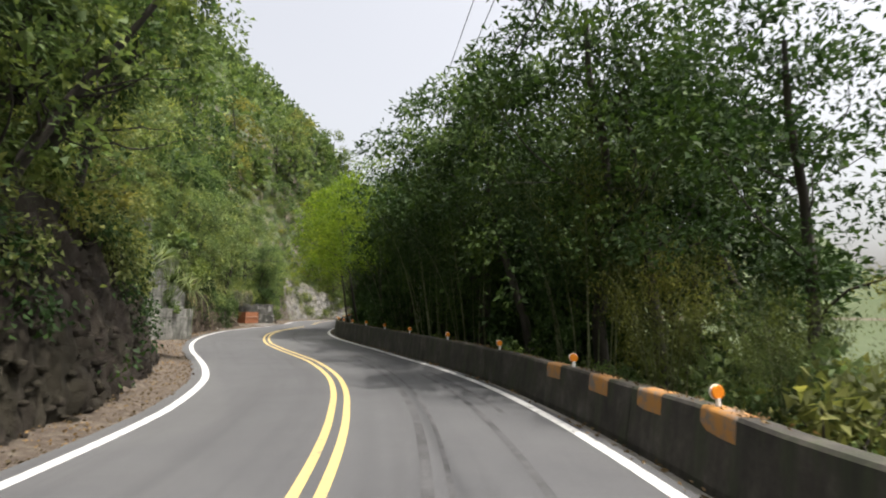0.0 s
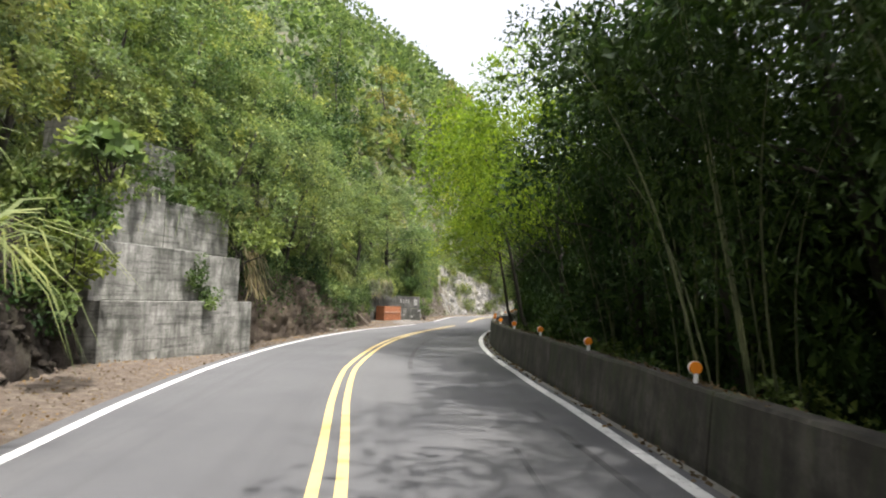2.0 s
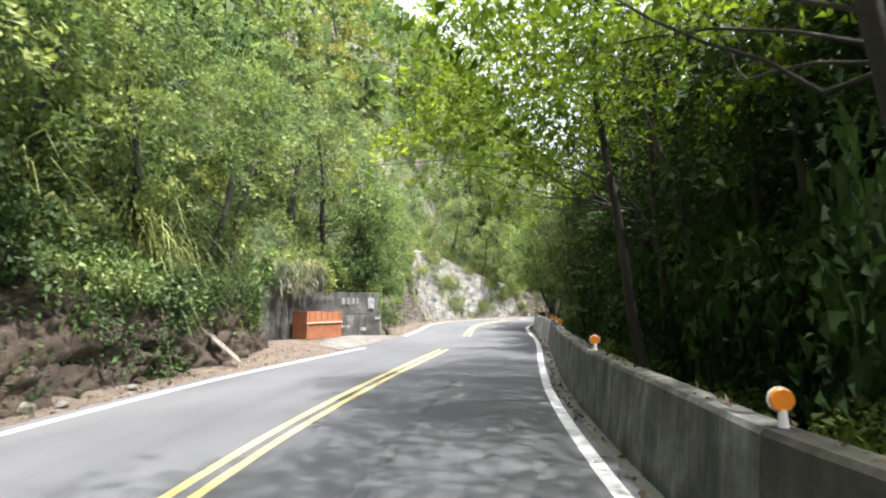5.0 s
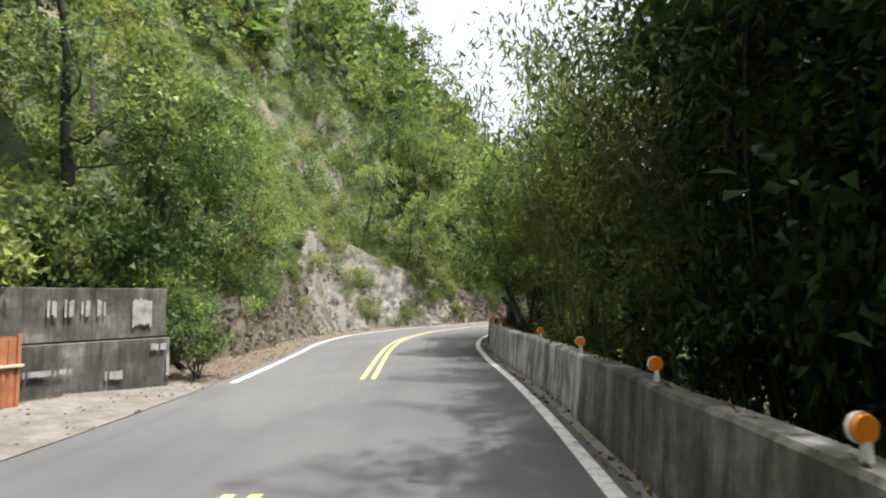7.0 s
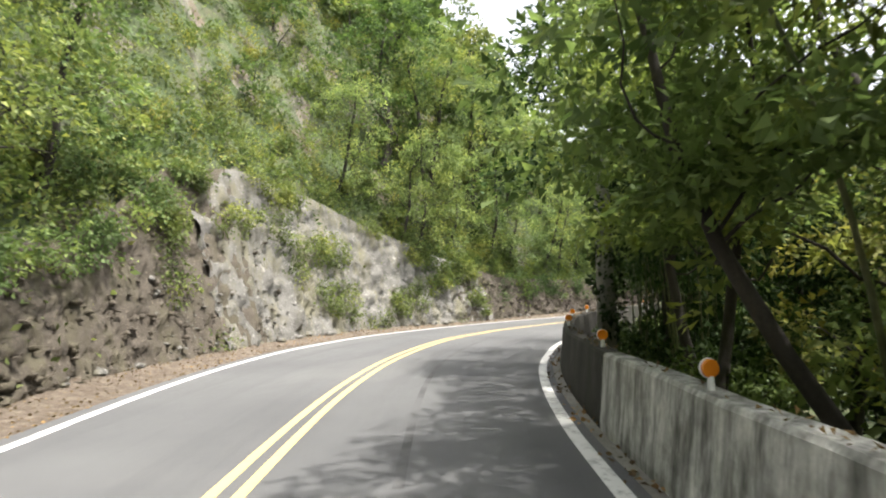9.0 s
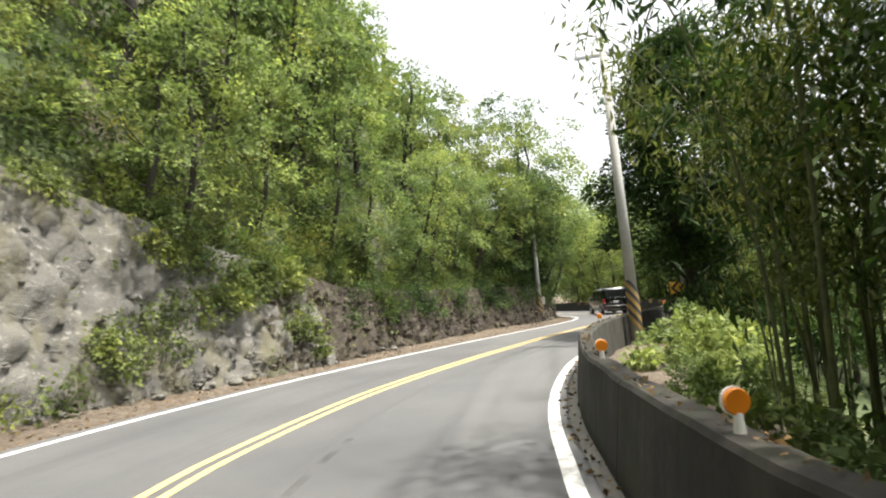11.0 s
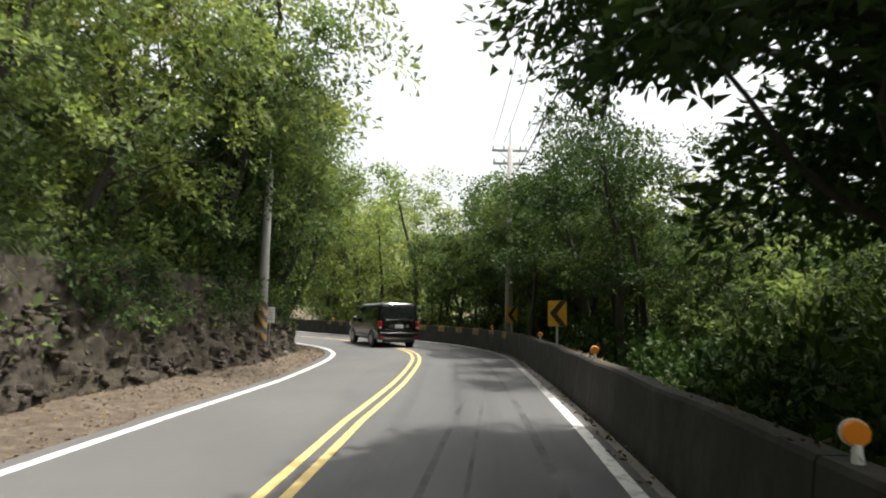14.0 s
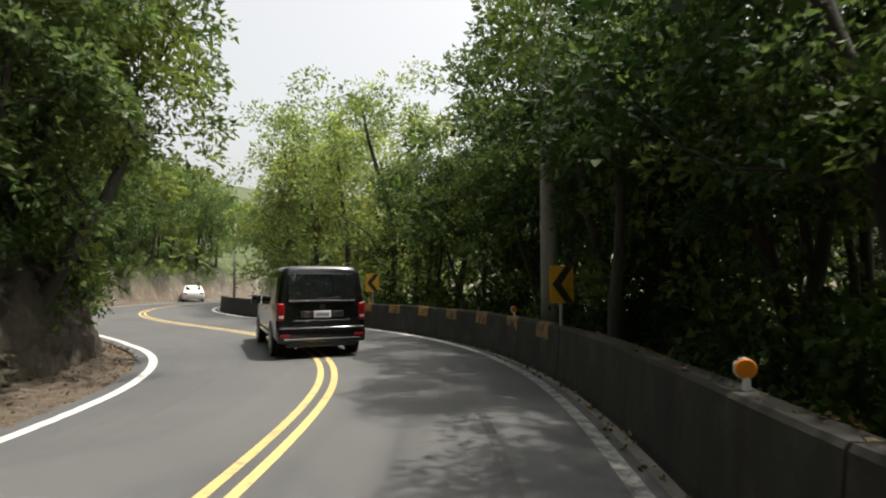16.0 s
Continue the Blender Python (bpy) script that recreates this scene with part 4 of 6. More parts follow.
for k in range(8):
    f = k / 7.0
    plant_at(SHRUBS[:2] + SHADE_SHRUBS, -17.2 + 3.7 * f - 0.4, 46.1 + 6.0 * f + 0.3, 1.1, z=1.95, stretch=1.2)
for x, y, k in ((-12.8, 18.1, 0.75), (-13.0, 20.1, 0.8), (-12.9, 22.3, 0.75), (-12.5, 24.5, 0.8), (-14.4, 17.0, 0.9), (-14.6, 21.0, 0.9)):
    plant_at(OLIVE_TREES + LIGHT_TREES[:1], x, y, k, lean=14, lean_to=-75)
for k in range(9):
    plant_at(TUFTS[:1], -12.0 + rng.uniform(-0.5, 0.1) + 0.10 * k, 18.1 + 0.8 * k, 0.9, z=4.2 - 0.03 * k, lean=25, lean_to=-75)
for x, y in ((-14.3, 38.6), (-14.7, 39.3), (-14.9, 40.2), (-15.1, 41.0), (-15.5, 42.0), (-15.6, 40.6), (-15.2, 39.4), (-15.9, 43.0)):
    plant_at(TUFTS[:1], x, y, 1.3, stretch=1.7)
for x, y, z in ((-6.4, 12.3, 2.5), (-6.7, 11.6, 2.9), (-6.3, 13.1, 2.3), (-6.9, 12.6, 3.3)):
    plant_at(TUFTS[:1], x, y, 0.95, z=z - 0.2, lean=30, lean_to=-75)
for x, y, z in ((-10.7, 18.1, 1.9), (-11.1, 18.4, 3.0), (-11.3, 18.6, 3.9), (-10.9, 17.3, 1.2), (-11.4, 17.8, 2.6), (-11.7, 18.4, 3.6), (-12.0, 19.7, 3.8), (-11.8, 21.3, 3.9), (-11.6, 22.9, 3.8), (-11.0, 24.4, 3.0)):
    plant_at(SHRUBS[:2], x, y, 1.0, z=z)
for s, u, k in ((34.5, -6.0, 0.9), (36.5, -6.4, 1.0), (38.6, -6.5, 0.9), (40.6, -6.6, 0.9), (44.6, -6.9, 1.0), (45.6, -7.6, 1.1), (45.2, -8.4, 1.4), (38.2, -7.4, 1.3), (39.8, -7.4, 1.3), (41.2, -7.6, 1.4), (42.6, -7.6, 1.3), (43.4, -8.4, 1.3), (40.4, -9.0, 1.5), (42.0, -9.0, 1.5)):
    plant(SHRUBS[:2], s, u, k, stretch=1.3)
plant(LIGHT_TREES, 41.6, -9.0, 0.85, lean=6)
for x, y, z in ((-13.5, 52.5, 0.9), (-13.1, 53.0, 0.4), (-13.8, 52.3, 1.6), (-14.4, 51.4, 1.75), (-15.3, 50.0, 1.75)):
    plant_at(SHRUBS[:2], x, y, 0.62, z=z)
for x, y in ((17.0, 99.8), (19.6, 102.6)):
    plant_at(MID_TREES, x, y, 0.85)
plant_at(MID_TREES, 16.7, 101.0, 0.85)
plant_at(MID_TREES, 18.9, 107.4, 1.3)
for x, y in ((17.5, 95.5), (20.5, 98.5), (22.0, 95.0)):
    plant_at(LIGHT_TREES, x, y, 1.35)
for x, y in ((23.5, 102.0), (26.5, 105.5)):
    plant_at(BACK_TREES, x, y, 1.1)
for x, y, k in ((22.5, 136, 2.0), (27, 140, 2.2), (25, 131, 1.7), (31, 137, 2.0), (29, 128, 1.5)):
    if beside(np.array([x]), np.array([y]))[1][0] > right_edge(120) + 3:
        plant_at(PALE_TREES, x, y, k)
for s in np.arange(118, 152, 2.8):
    plant(SHRUBS[:2] + SHADE_SHRUBS, s, crest(s) + rng.uniform(-0.3, 0.5), 1.5, stretch=1.2)
plant(OVER_TREES, 107.8, right_edge(107.8) + 3.0, 0.74, lean=12)
for x, y, z in ((-11.4, 19.4, 4.1), (-11.4, 20.3, 4.1), (-11.35, 21.3, 3.9), (-11.3, 22.3, 3.8), (-11.2, 23.4, 3.7)):
    plant_at(SHRUBS[1:3], x, y, 0.5, z=z + 0.1)
for s in np.arange(33, 51, 1.8):
    plant(SHADE_SHRUBS, s, right_edge(s) + 2.5 + rng.uniform(0, 0.5), 1.0, stretch=2.6)
for s in (66.2, 67.4):
    plant(SHADE_BAMBOOS, s, right_edge(s) + 2.9, 0.85)
for s in (66, 69.5):
    plant(BACK_TREES, s, right_edge(s) + 8.0, 0.95)
for s, b, k in ((3.4, 4.6, 0.8), (6.4, 4.2, 0.85), (6.0, 8.2, 1.1), (9.0, 7.6, 1.1)):      # dark crowns that hang in over the parapet
    plant(OVER_TREES, s, right_edge(s) + b, k, lean=12)
for s, b, k in ((-1.0, 2.4, 0.28), (0.6, 3.0, 0.32), (1.8, 2.2, 0.3), (2.8, 3.4, 0.36), (4.2, 2.3, 0.36), (5.4, 3.0, 0.5), (1.0, 4.6, 0.34), (3.4, 5.0, 0.42), (6.6, 2.4, 0.7)):
    plant(BAMBOOS, s, right_edge(s) + b, k)
for s in np.arange(-3, 23, 2.1):
    plant(SHRUBS[2:3] if s < 6 else SHADE_SHRUBS, s, right_edge(s) + 6.4 + rng.uniform(-0.6, 0.8), 1.7, stretch=1.4)
for s in np.arange(8, 24, 2.8):
    plant(BACK_TREES, s, right_edge(s) + 6.6 + rng.uniform(-0.4, 0.6), 0.8)
    plant(SHADE_SHRUBS, s + 1.2, right_edge(s) + 3.6, 1.2, stretch=1.9)
for s, b, k in ((53.5, 4.0, 1.1), (56.0, 3.6, 1.15), (58.6, 3.4, 1.1), (61.5, 4.2, 1.0)):
    plant(PALE_TREES, s, right_edge(s) + b, k * 0.85, lean=5)
for s, b, k in ((15.6, 4.6, 1.1), (18.8, 4.4, 1.05), (22.6, 5.0, 1.1), (12.4, 5.6, 1.1), (26.0, 7.5, 1.1), (47.6, 5.0, 1.0), (50.6, 5.4, 1.0)):
    plant(OVER_TREES, s, right_edge(s) + b, k, lean=5)
for s in (47.5, 50.2, 52.4):
    plant(DARK_TREES, s, right_edge(s) + 4.2, 0.95)
for s in (27.5, 30.5, 33.5):
    plant(LIGHT_OVER, s, crest(s) - 0.2, 0.72, lean=16)
for s in np.arange(26.5, 37, 1.1):
    plant(SHADE_SHRUBS, s, crest(s) + rng.uniform(-0.5, 0.1), 0.95, stretch=1.2)
for s, k in ((103.8, 0.9), (107.0, 0.95), (110.2, 0.95), (113.6, 0.9)):
    plant(LIGHT_TREES + MID_TREES[:1], s, crest(s) - 0.4, k, lean=rng.uniform(8, 13), sink=0.2)
for s, k, a in ((109.0, 0.9, 17), (112.4, 0.95, 20)):
    plant(MID_TREES, s, crest(s) + 0.1, k, lean=a, sink=0.2)
plant_at(MID_OVER, 13.9, 99.4, 0.72)
plant(MID_OVER, 110.6, right_edge(110.6) + 2.2, 0.86, lean=6)
plant(MID_OVER, 113.0, right_edge(113.0) + 2.1, 1.0, lean=8)
for s, k in ((102.6, 0.66), (105.2, 0.66)):     # crowns that shade the lane
    plant(OVER_TREES, s, right_edge(s) + 2.5, k, lean=8)
for s in np.arange(102, 122, 2.2):
    plant(SHADE_SHRUBS, s, crest(s) + rng.uniform(-0.6, 0.2), 1.2, stretch=1.5)
for s in np.arange(128, 166, 3.4):
    plant(MID_TREES + DARK_TREES, s, crest(s) - rng.uniform(0.2, 1.2), 1.15, lean=8)
far_x, far_y = 28.4, 108.0
plant_at(DARK_TREES, far_x, far_y, 1.3, stretch=(15.5 - height_at(far_x, far_y)) / 13.0)
for s in np.arange(33, 46, 0.6):
    plant(TUFTS[:1], s, crest(s) - rng.uniform(0.9, 3.4), rng.uniform(0.9, 1.4), stretch=1.3, lean=6)
VINE = shrub(rng, "broad leaved green vine hanging from the bank", 1.0, 0.7, LEAF_LIGHT, 9, 26, 0.3, 0.85)
PATTERNS.append(VINE)
for x, y, z in ((-7.5, 15.9, 3.7), (-7.9, 16.4, 3.9)):
    plant_at([VINE], x, y, 0.62, z=z)
# low growth just outside the parapet
for s in np.arange(-12, 134, 2.7):
    bright = 78 < s < 94
    for k in range(2 if bright else 1):
        plant([SHRUBS[0], SHRUBS[3]] if bright else SHRUBS[1:2], s + rng.uniform(-0.9, 0.9), right_edge(s) + (2.05 if bright else 1.7) + k * 1.2 + rng.uniform(0, 0.5), (0.95 if bright else 0.6) * rng.uniform(0.8, 1.2))


# what grows and lies between, too fine to count
def scatter(count, s0, s1, lo, hi):
    s = rng.uniform(s0, s1, count)
    c = -np.interp(s, FOOT_S, FOOT_U) - np.interp(s, FACE_S, FACE_H) / 3.2
    u = c - lo - (hi - lo) * rng.uniform(0, 1, count) ** 1.3
    P = on_road(s, u)
    P[:, 2] = land(P[:, 0], P[:, 1])
    return P


def cover(name, label, P, per, size, material, lift=0.25, slim=0.5):
    n = len(P)
    C = np.repeat(P, per, 0) + rng.normal(size=(n * per, 3)) * np.array([0.28, 0.28, 0.16]) + np.array([0, 0, lift])
    D = rng.normal(size=(n * per, 3)) + np.array([0.3, 0, 0.3])
    L = size * rng.uniform(0.6, 1.4, n * per)
    tagged(link_np(name, *cards(C, D, L, L * slim, rng), material), label, "undergrowth", kind="stuff")


def scrub(name, label, P, radius, per, size, material):
    """Many bushes of leaves in one."""
    made = []
    for p in P:
        r = radius * rng.uniform(0.5, 1.2)
        made.append(puff(rng, p + np.array([0, 0, r * 0.35]), r, per, size, 0.75, 0.1, 0.55))
    tagged(link_np(name, *merged(made), material), label, "undergrowth", kind="stuff")


scrub("hill_scrub", "dense mid green bushes on the hillside", scatter(1000, -14, 150, 0.2, 9), 0.75, 84, 0.17, LEAF_MID)
scrub("bright_scrub", "dense light green bushes on the hillside", scatter(650, -14, 164, 0.0, 9), 0.7, 84, 0.16, LEAF_LIGHT)
scrub("bank_scrub", "light green bushes above the low wall", scatter(260, 38, 58, -0.2, 7), 0.8, 84, 0.17, LEAF_LIGHT)
scrub("slope_scrub", "olive bushes clinging to the rock slope", scatter(620, 63, 90, -0.3, 13), 0.6, 84, 0.14, LEAF_OLIVE)
scrub("crest_bushes", "light green bushes along the top of the rubble face", scatter(110, 55.5, 69, -0.15, 1.5), 0.75, 160, 0.13, LEAF_LIGHT)
scrub("crest_bushes", "mid green bushes along the top of the rock face", scatter(230, 84, 126, -0.2, 1.6), 0.7, 140, 0.13, LEAF_MID)
scrub("crest_bushes", "light green bushes along the top of the earth face", scatter(200, -12, 46, -0.1, 1.8), 0.7, 140, 0.13, LEAF_LIGHT)
scrub("slope_bushes", "olive and light green bushes over the steep slope", scatter(170, 57, 90, 0.4, 10), 0.85, 170, 0.13, LEAF_OLIVE)
scrub("green_bushes", "mid green bushes over the steep slope", scatter(150, 57, 90, 0.4, 10), 0.8, 170, 0.13, LEAF_MID)
# woods on the far hillside
fr = rng.uniform(0, 1, 2300)
FP = on_road(rng.uniform(10, 230, 2300), -(15 + 75 * fr ** 1.4))
FP[:, 2] = land(FP[:, 0], FP[:, 1])
FP = FP[beside(FP[:, 0], FP[:, 1])[1] < -13]
for mat_, lab_, sl in ((LEAF_MID, "mid green woods on the far hillside", slice(0, None, 2)), (LEAF_LIGHT, "light green woods on the far hillside", slice(1, None, 2))):
    made = [puff(rng, p + np.array([0, 0, 1.6]), rng.uniform(1.7, 3.4), 42, 1.0, 0.8, 0.0, 0.7) for p in FP[sl]]
    tagged(link_np("far_woods", *merged(made), mat_), lab_, "woods", kind="stuff")
gr = rng.uniform(0, 1, 900)
GP = on_road(rng.uniform(-20, 330, 900), -(88 + 170 * gr))
GP[:, 2] = land(GP[:, 0], GP[:, 1])
GP = GP[beside(GP[:, 0], GP[:, 1])[1] < -70]
tagged(link_np("far_woods", *merged([puff(rng, p + np.array([0, 0, 2.5]), rng.uniform(4.5, 8.5), 62, 2.0, 0.7, 0.0, 0.8) for p in GP]), LEAF_MID),
       "mid green woods along the ridge", "woods", kind="stuff")
vx, vy = rng.uniform(5, 90, 1500), rng.uniform(-20, 150, 1500)
vu = beside(vx, vy)[1]
VP = np.stack([vx, vy, land(vx, vy)], -1)[(vu > 22) & (vu < 70)][:520]
tagged(link_np("valley_woods", *merged([puff(rng, p + np.array([0, 0, 3.0]), rng.uniform(2.2, 4.0), 80, 0.5, 0.9, 0.0, 0.6) for p in VP]), LEAF_MID),
       "mid green woods on the valley slope", "woods", kind="stuff")
# dark leaves that imitate the shadow below the bank trees
scrub("shade_scrub", "undergrowth below the bank trees, shade put into its dark green leaves", scatter(210, 26.5, 40, -0.6, 2.6), 0.85, 130, 0.13, LEAF_DARK)
def hanging_straw(label, foot, way, out, length, low, high, count):
    """Dry blades that hang in a curtain from the edge of a bank; foot, way: where the edge begins and runs to in plan."""
    t, drop = rng.uniform(0, 1, count), rng.uniform(0, 1, count)
    bunch = np.floor(t * 7) / 7 + 0.02 * rng.normal(size=count)
    C = np.array([*foot, 0.0]) + np.outer(bunch * length, [*way, 0]) + np.outer(0.3 + 0.25 * drop + 0.1 * rng.normal(size=count), [*out, 0])
    C[:, 2] = high - (high - low) * drop
    D = np.array([out[0] * 0.35, out[1] * 0.35, -1.0]) + rng.normal(size=(count, 3)) * 0.22
    L = rng.uniform(0.3, 0.75, count)
    tagged(link_np("hanging_straw", *cards(C, D, L, 0.035, rng), STRAW), label, "dry grass", kind="stuff")


hanging_straw("dry straw coloured grass hanging over the low wall", (-15.9, 47.2), (0.516, 0.856), (0.856, -0.516), 2.2, 2.2, 3.4, 420)
hanging_straw("dry grass hanging beside the tiered wall", (-11.1, 24.3), (-0.1, 0.99), (0.99, 0.1), 1.3, 1.9, 3.4, 200)
cover("undergrowth", "tangled mid green undergrowth on the bank", scatter(3000, -14, 164, -0.2, 11), 11, 0.2, LEAF_MID)
cover("creeper", "light green creeper over the slope", scatter(2600, -14, 164, -0.3, 9), 10, 0.17, LEAF_LIGHT)
cover("dry_scrub", "olive and dry scrub over the rock slope", scatter(1800, 60, 92, -0.6, 11), 10, 0.15, LEAF_OLIVE)


def hanging(count, s0, s1, low, name, label, material):
    """Clumps of leaves that hang down the rock face, thickest under its upper edge; low: how far down they reach."""
    made = []
    for k in range(count):
        s = rng.uniform(s0, s1)
        h, f = float(np.interp(s, FACE_S, FACE_H)) + 0.3, float(np.interp(s, FOOT_S, FOOT_U))
        z = h * (1 - (1 - low) * rng.uniform(0, 1) ** 1.5)
        p = Vector(on_road(s, 0))
        if noise.noise(Vector((p.x * 0.55, p.y * 0.55, z * 0.8 + 7.0))) < -0.12 + 0.3 * (1 - z / h):
            continue
        c = on_road(s, -f - z / 3.2 + 0.5 + rng.uniform(-0.1, 0.2), z)
        made.append(puff(rng, c, rng.uniform(0.22, 0.5), 46, 0.12, 0.9, 0.7, 0.5))
    tagged(link_np(name, *merged(made), material), label, "undergrowth", kind="stuff")


hanging(420, -14, 21, 0.6, "hanging_creeper", "olive creeper hanging over the earth face", LEAF_OLIVE)
# lower creeper in darker leaves, which stand in for shade on the face
hanging(500, -14, 21, 0.2, "hanging_creeper", "creeper hanging over the earth face, shade put into its dark green", LEAF_DARK)
hanging(110, 28, 46.4, 0.8, "hanging_creeper", "light green creeper over the earth bank", LEAF_LIGHT)
hanging(200, 55.5, 70, 0.8, "hanging_creeper", "light green creeper over the rubble wall top", LEAF_LIGHT)
hanging(900, 68, 84, 0.05, "hanging_creeper", "olive bushes growing from the pale rock", LEAF_OLIVE)
hanging(420, 68, 84, 0.1, "hanging_creeper", "light green bushes growing from the pale rock", LEAF_LIGHT)
# bank shadow painted as dark leaf colour
hanging(260, 27.5, 46, 0.45, "hanging_creeper", "growth over the earth bank, shade put into its dark green", LEAF_DARK)
hanging(520, 80, 126, 0.5, "hanging_creeper", "mid green growth hanging over the rock face", LEAF_MID)
# tall bright trees on the bank at the bend that reach out over the road
kept_draws = rng.get_state()
for kinds, x, y, size, lean in ((MID_OVER, 3.2, 103.6, 1.2, 8), (LIGHT_OVER, 2.6, 100.6, 1.1, 8)):
    s_at, u_at = beside(np.array([x]), np.array([y]))
    plant(kinds, float(s_at[0]), float(u_at[0]), size, lean=lean)
rng.set_state(kept_draws)

# ---- the rock cut, walls and verge ----
def rock_face(name, label, s0, s1, material, lump=0.30, size=0.7, step=0.12, top=0.25, bed=0.6):
    """The broken face of the cut: tilted facets at two sizes, split by cracks; bed: how flat its beds lie."""
    s = np.arange(s0, s1 + step / 2, step)
    V = []
    nv = 30

    def facet(q, seed):
        d, near = noise.voronoi(q)
        r = noise.cell_vector(near[0] * 9.7 + Vector((seed, 0, 0)))
        v = q - near[0]
        return (r.x - 0.5) + (r.y - 0.5) * 1.5 * v.x + (r.y - 0.5) * 1.5 * v.y + (r.z - 0.35) * 1.6 * v.z, d[1] - d[0]

    for si in s:
        f, h = float(np.interp(si, FOOT_S, FOOT_U)), float(np.interp(si, FACE_S, FACE_H)) + top
        for k in range(nv):
            z = -0.25 + (h + 0.25) * k / (nv - 1)
            u = -f - z / 3.2 + 0.40
            p = Vector(on_road(si, u, z))
            q = Vector((p.x, p.y, p.z / bed)) / size + noise.noise_vector(p * 0.9) * 0.35
            a, gap = facet(q, 0.3)
            b, gap2 = facet(q * 2.6 + Vector((3.1, 1.7, 0.4)), 5.3)
            out = a * 0.8 + b * 0.42 - (0.35 if gap < 0.07 else 0.0) + noise.fractal(p * 1.1, 0.9, 2.1, 3) * 0.2 + noise.fractal(p * 5.0, 0.7, 2.1, 4) * 0.3
            out *= lump * (1 - 0.8 * max(0, (k - nv + 4) / 3)) * (0.5 if k < 2 else 1.0)
            V.append(on_road(si, u + out, z + 0.2 * out))
    n = len(s)
    i = np.arange(n * nv).reshape(n, nv)
    F = np.stack([i[:-1, :-1], i[:-1, 1:], i[1:, 1:], i[1:, :-1]], -1).reshape(-1, 4)
    return tagged(link_np(name, np.array(V), F, material), label, "rock face", kind="structure")


EARTH_ROCK = broken_rock("brown earth and rock", (0.017, 0.013, 0.010), (0.062, 0.049, 0.038), (0.16, 0.138, 0.114), (0.042, 0.037, 0.024), 2.0)
BANK_EARTH = broken_rock("loose brown bank earth", (0.04, 0.03, 0.022), (0.115, 0.088, 0.066), (0.20, 0.165, 0.13), (0.075, 0.058, 0.038), 2.4)
BEND_ROCK = broken_rock("brown bend rock", (0.032, 0.027, 0.022), (0.13, 0.11, 0.09), (0.33, 0.295, 0.25), (0.075, 0.066, 0.046), 2.0)
PALE_ROCK = broken_rock("pale broken rock", (0.10, 0.098, 0.09), (0.31, 0.30, 0.275), (0.58, 0.565, 0.53), (0.16, 0.15, 0.10), 1.9)
RUBBLE = broken_rock("old rubble masonry", (0.05, 0.042, 0.033), (0.18, 0.153, 0.122), (0.34, 0.305, 0.255), (0.10, 0.09, 0.06), 3.2)
rock_face("rock_face_1", "dark brown earth and rock face under hanging plants", -16, 22.5, EARTH_ROCK, 0.17, 0.5, bed=2.2)
rock_face("rock_face_5", "brown earth bank with roots beside the wall", 26.6, 46.6, BANK_EARTH, 0.2, 0.6, bed=0.7)
rock_face("rock_face_2", "rubble stone face with mossy joints", 55.5, 71.4, RUBBLE, 0.13, 0.42)
rock_face("rock_face_3", "pale grey broken rock slope foot", 69.6, 84.2, PALE_ROCK, 0.24, 0.55, bed=1.5)
rock_face("rock_face_4", "brown weathered rock face beside the bend", 82.2, 126.0, BEND_ROCK, 0.17, 0.55, bed=1.6)



def fragments(count, s0, s1, size, material, label):
    """Angular stones that stick out of the face and lie at its foot."""
    bm = bmesh.new()
    bmesh.ops.create_icosphere(bm, subdivisions=1, radius=1.0)
    base = np.array([v.co[:] for v in bm.verts])
    tri = np.array([[v.index for v in f.verts] for f in bm.faces])
    bm.free()
    made = []
    for k in range(count):
        s = rng.uniform(s0, s1)
        h, f = float(np.interp(s, FACE_S, FACE_H)), float(np.interp(s, FOOT_S, FOOT_U))
        z = h * rng.uniform(0, 0.95) ** 1.3
        r = size * rng.uniform(0.35, 1.0) ** 1.5
        V = base * rng.uniform(0.35, 1.35, (len(base), 1)) * r * np.array([rng.uniform(0.6, 1.7), rng.uniform(0.6, 1.2), rng.uniform(0.35, 1.0)])
        a = rng.uniform(0, 6.28)
        c, d = math.cos(a), math.sin(a)
        V = V @ np.array([[c, d, 0], [-d, c, 0], [0, 0, 1]])
        made.append((V + on_road(s, -f - z / 3.2 + 0.40 + rng.uniform(-0.08, 0.06), z), tri))
    tagged(link_np("rock_fragments", *merged(made), material), label, "rock", kind="stuff")


fragments(900, -14, 21, 0.12, EARTH_ROCK, "broken dark stones in the earth face")
fragments(500, 55.5, 72.5, 0.12, RUBBLE, "brown rubble stones of the old face")
fragments(800, 67.5, 84, 0.10, PALE_ROCK, "pale broken stones in the rock slope")
fragments(1500, 82, 110, 0.13, BEND_ROCK, "broken brown stones in the rock face")

# fallen leaves on the verge, and along the parapet
def litter(count, s0, s1, near, far, size=0.09):
    s = rng.uniform(s0, s1, count)
    u = -left_edge(s) - near - (np.interp(s, FOOT_S, FOOT_U) - left_edge(s) - near + far) * rng.uniform(0, 1, count)
    P = on_road(s, u)
    P[:, 2] = np.where(-u < left_edge(s) + 0.32, 0.004, land(P[:, 0], P[:, 1])) + rng.uniform(0.004, 0.04, count)
    D = rng.normal(size=(count, 3)) * np.array([1, 1, 0.25])
    L = size * rng.uniform(0.6, 1.6, count)
    return cards(P, D, L, L * 0.6, rng, 0.15)


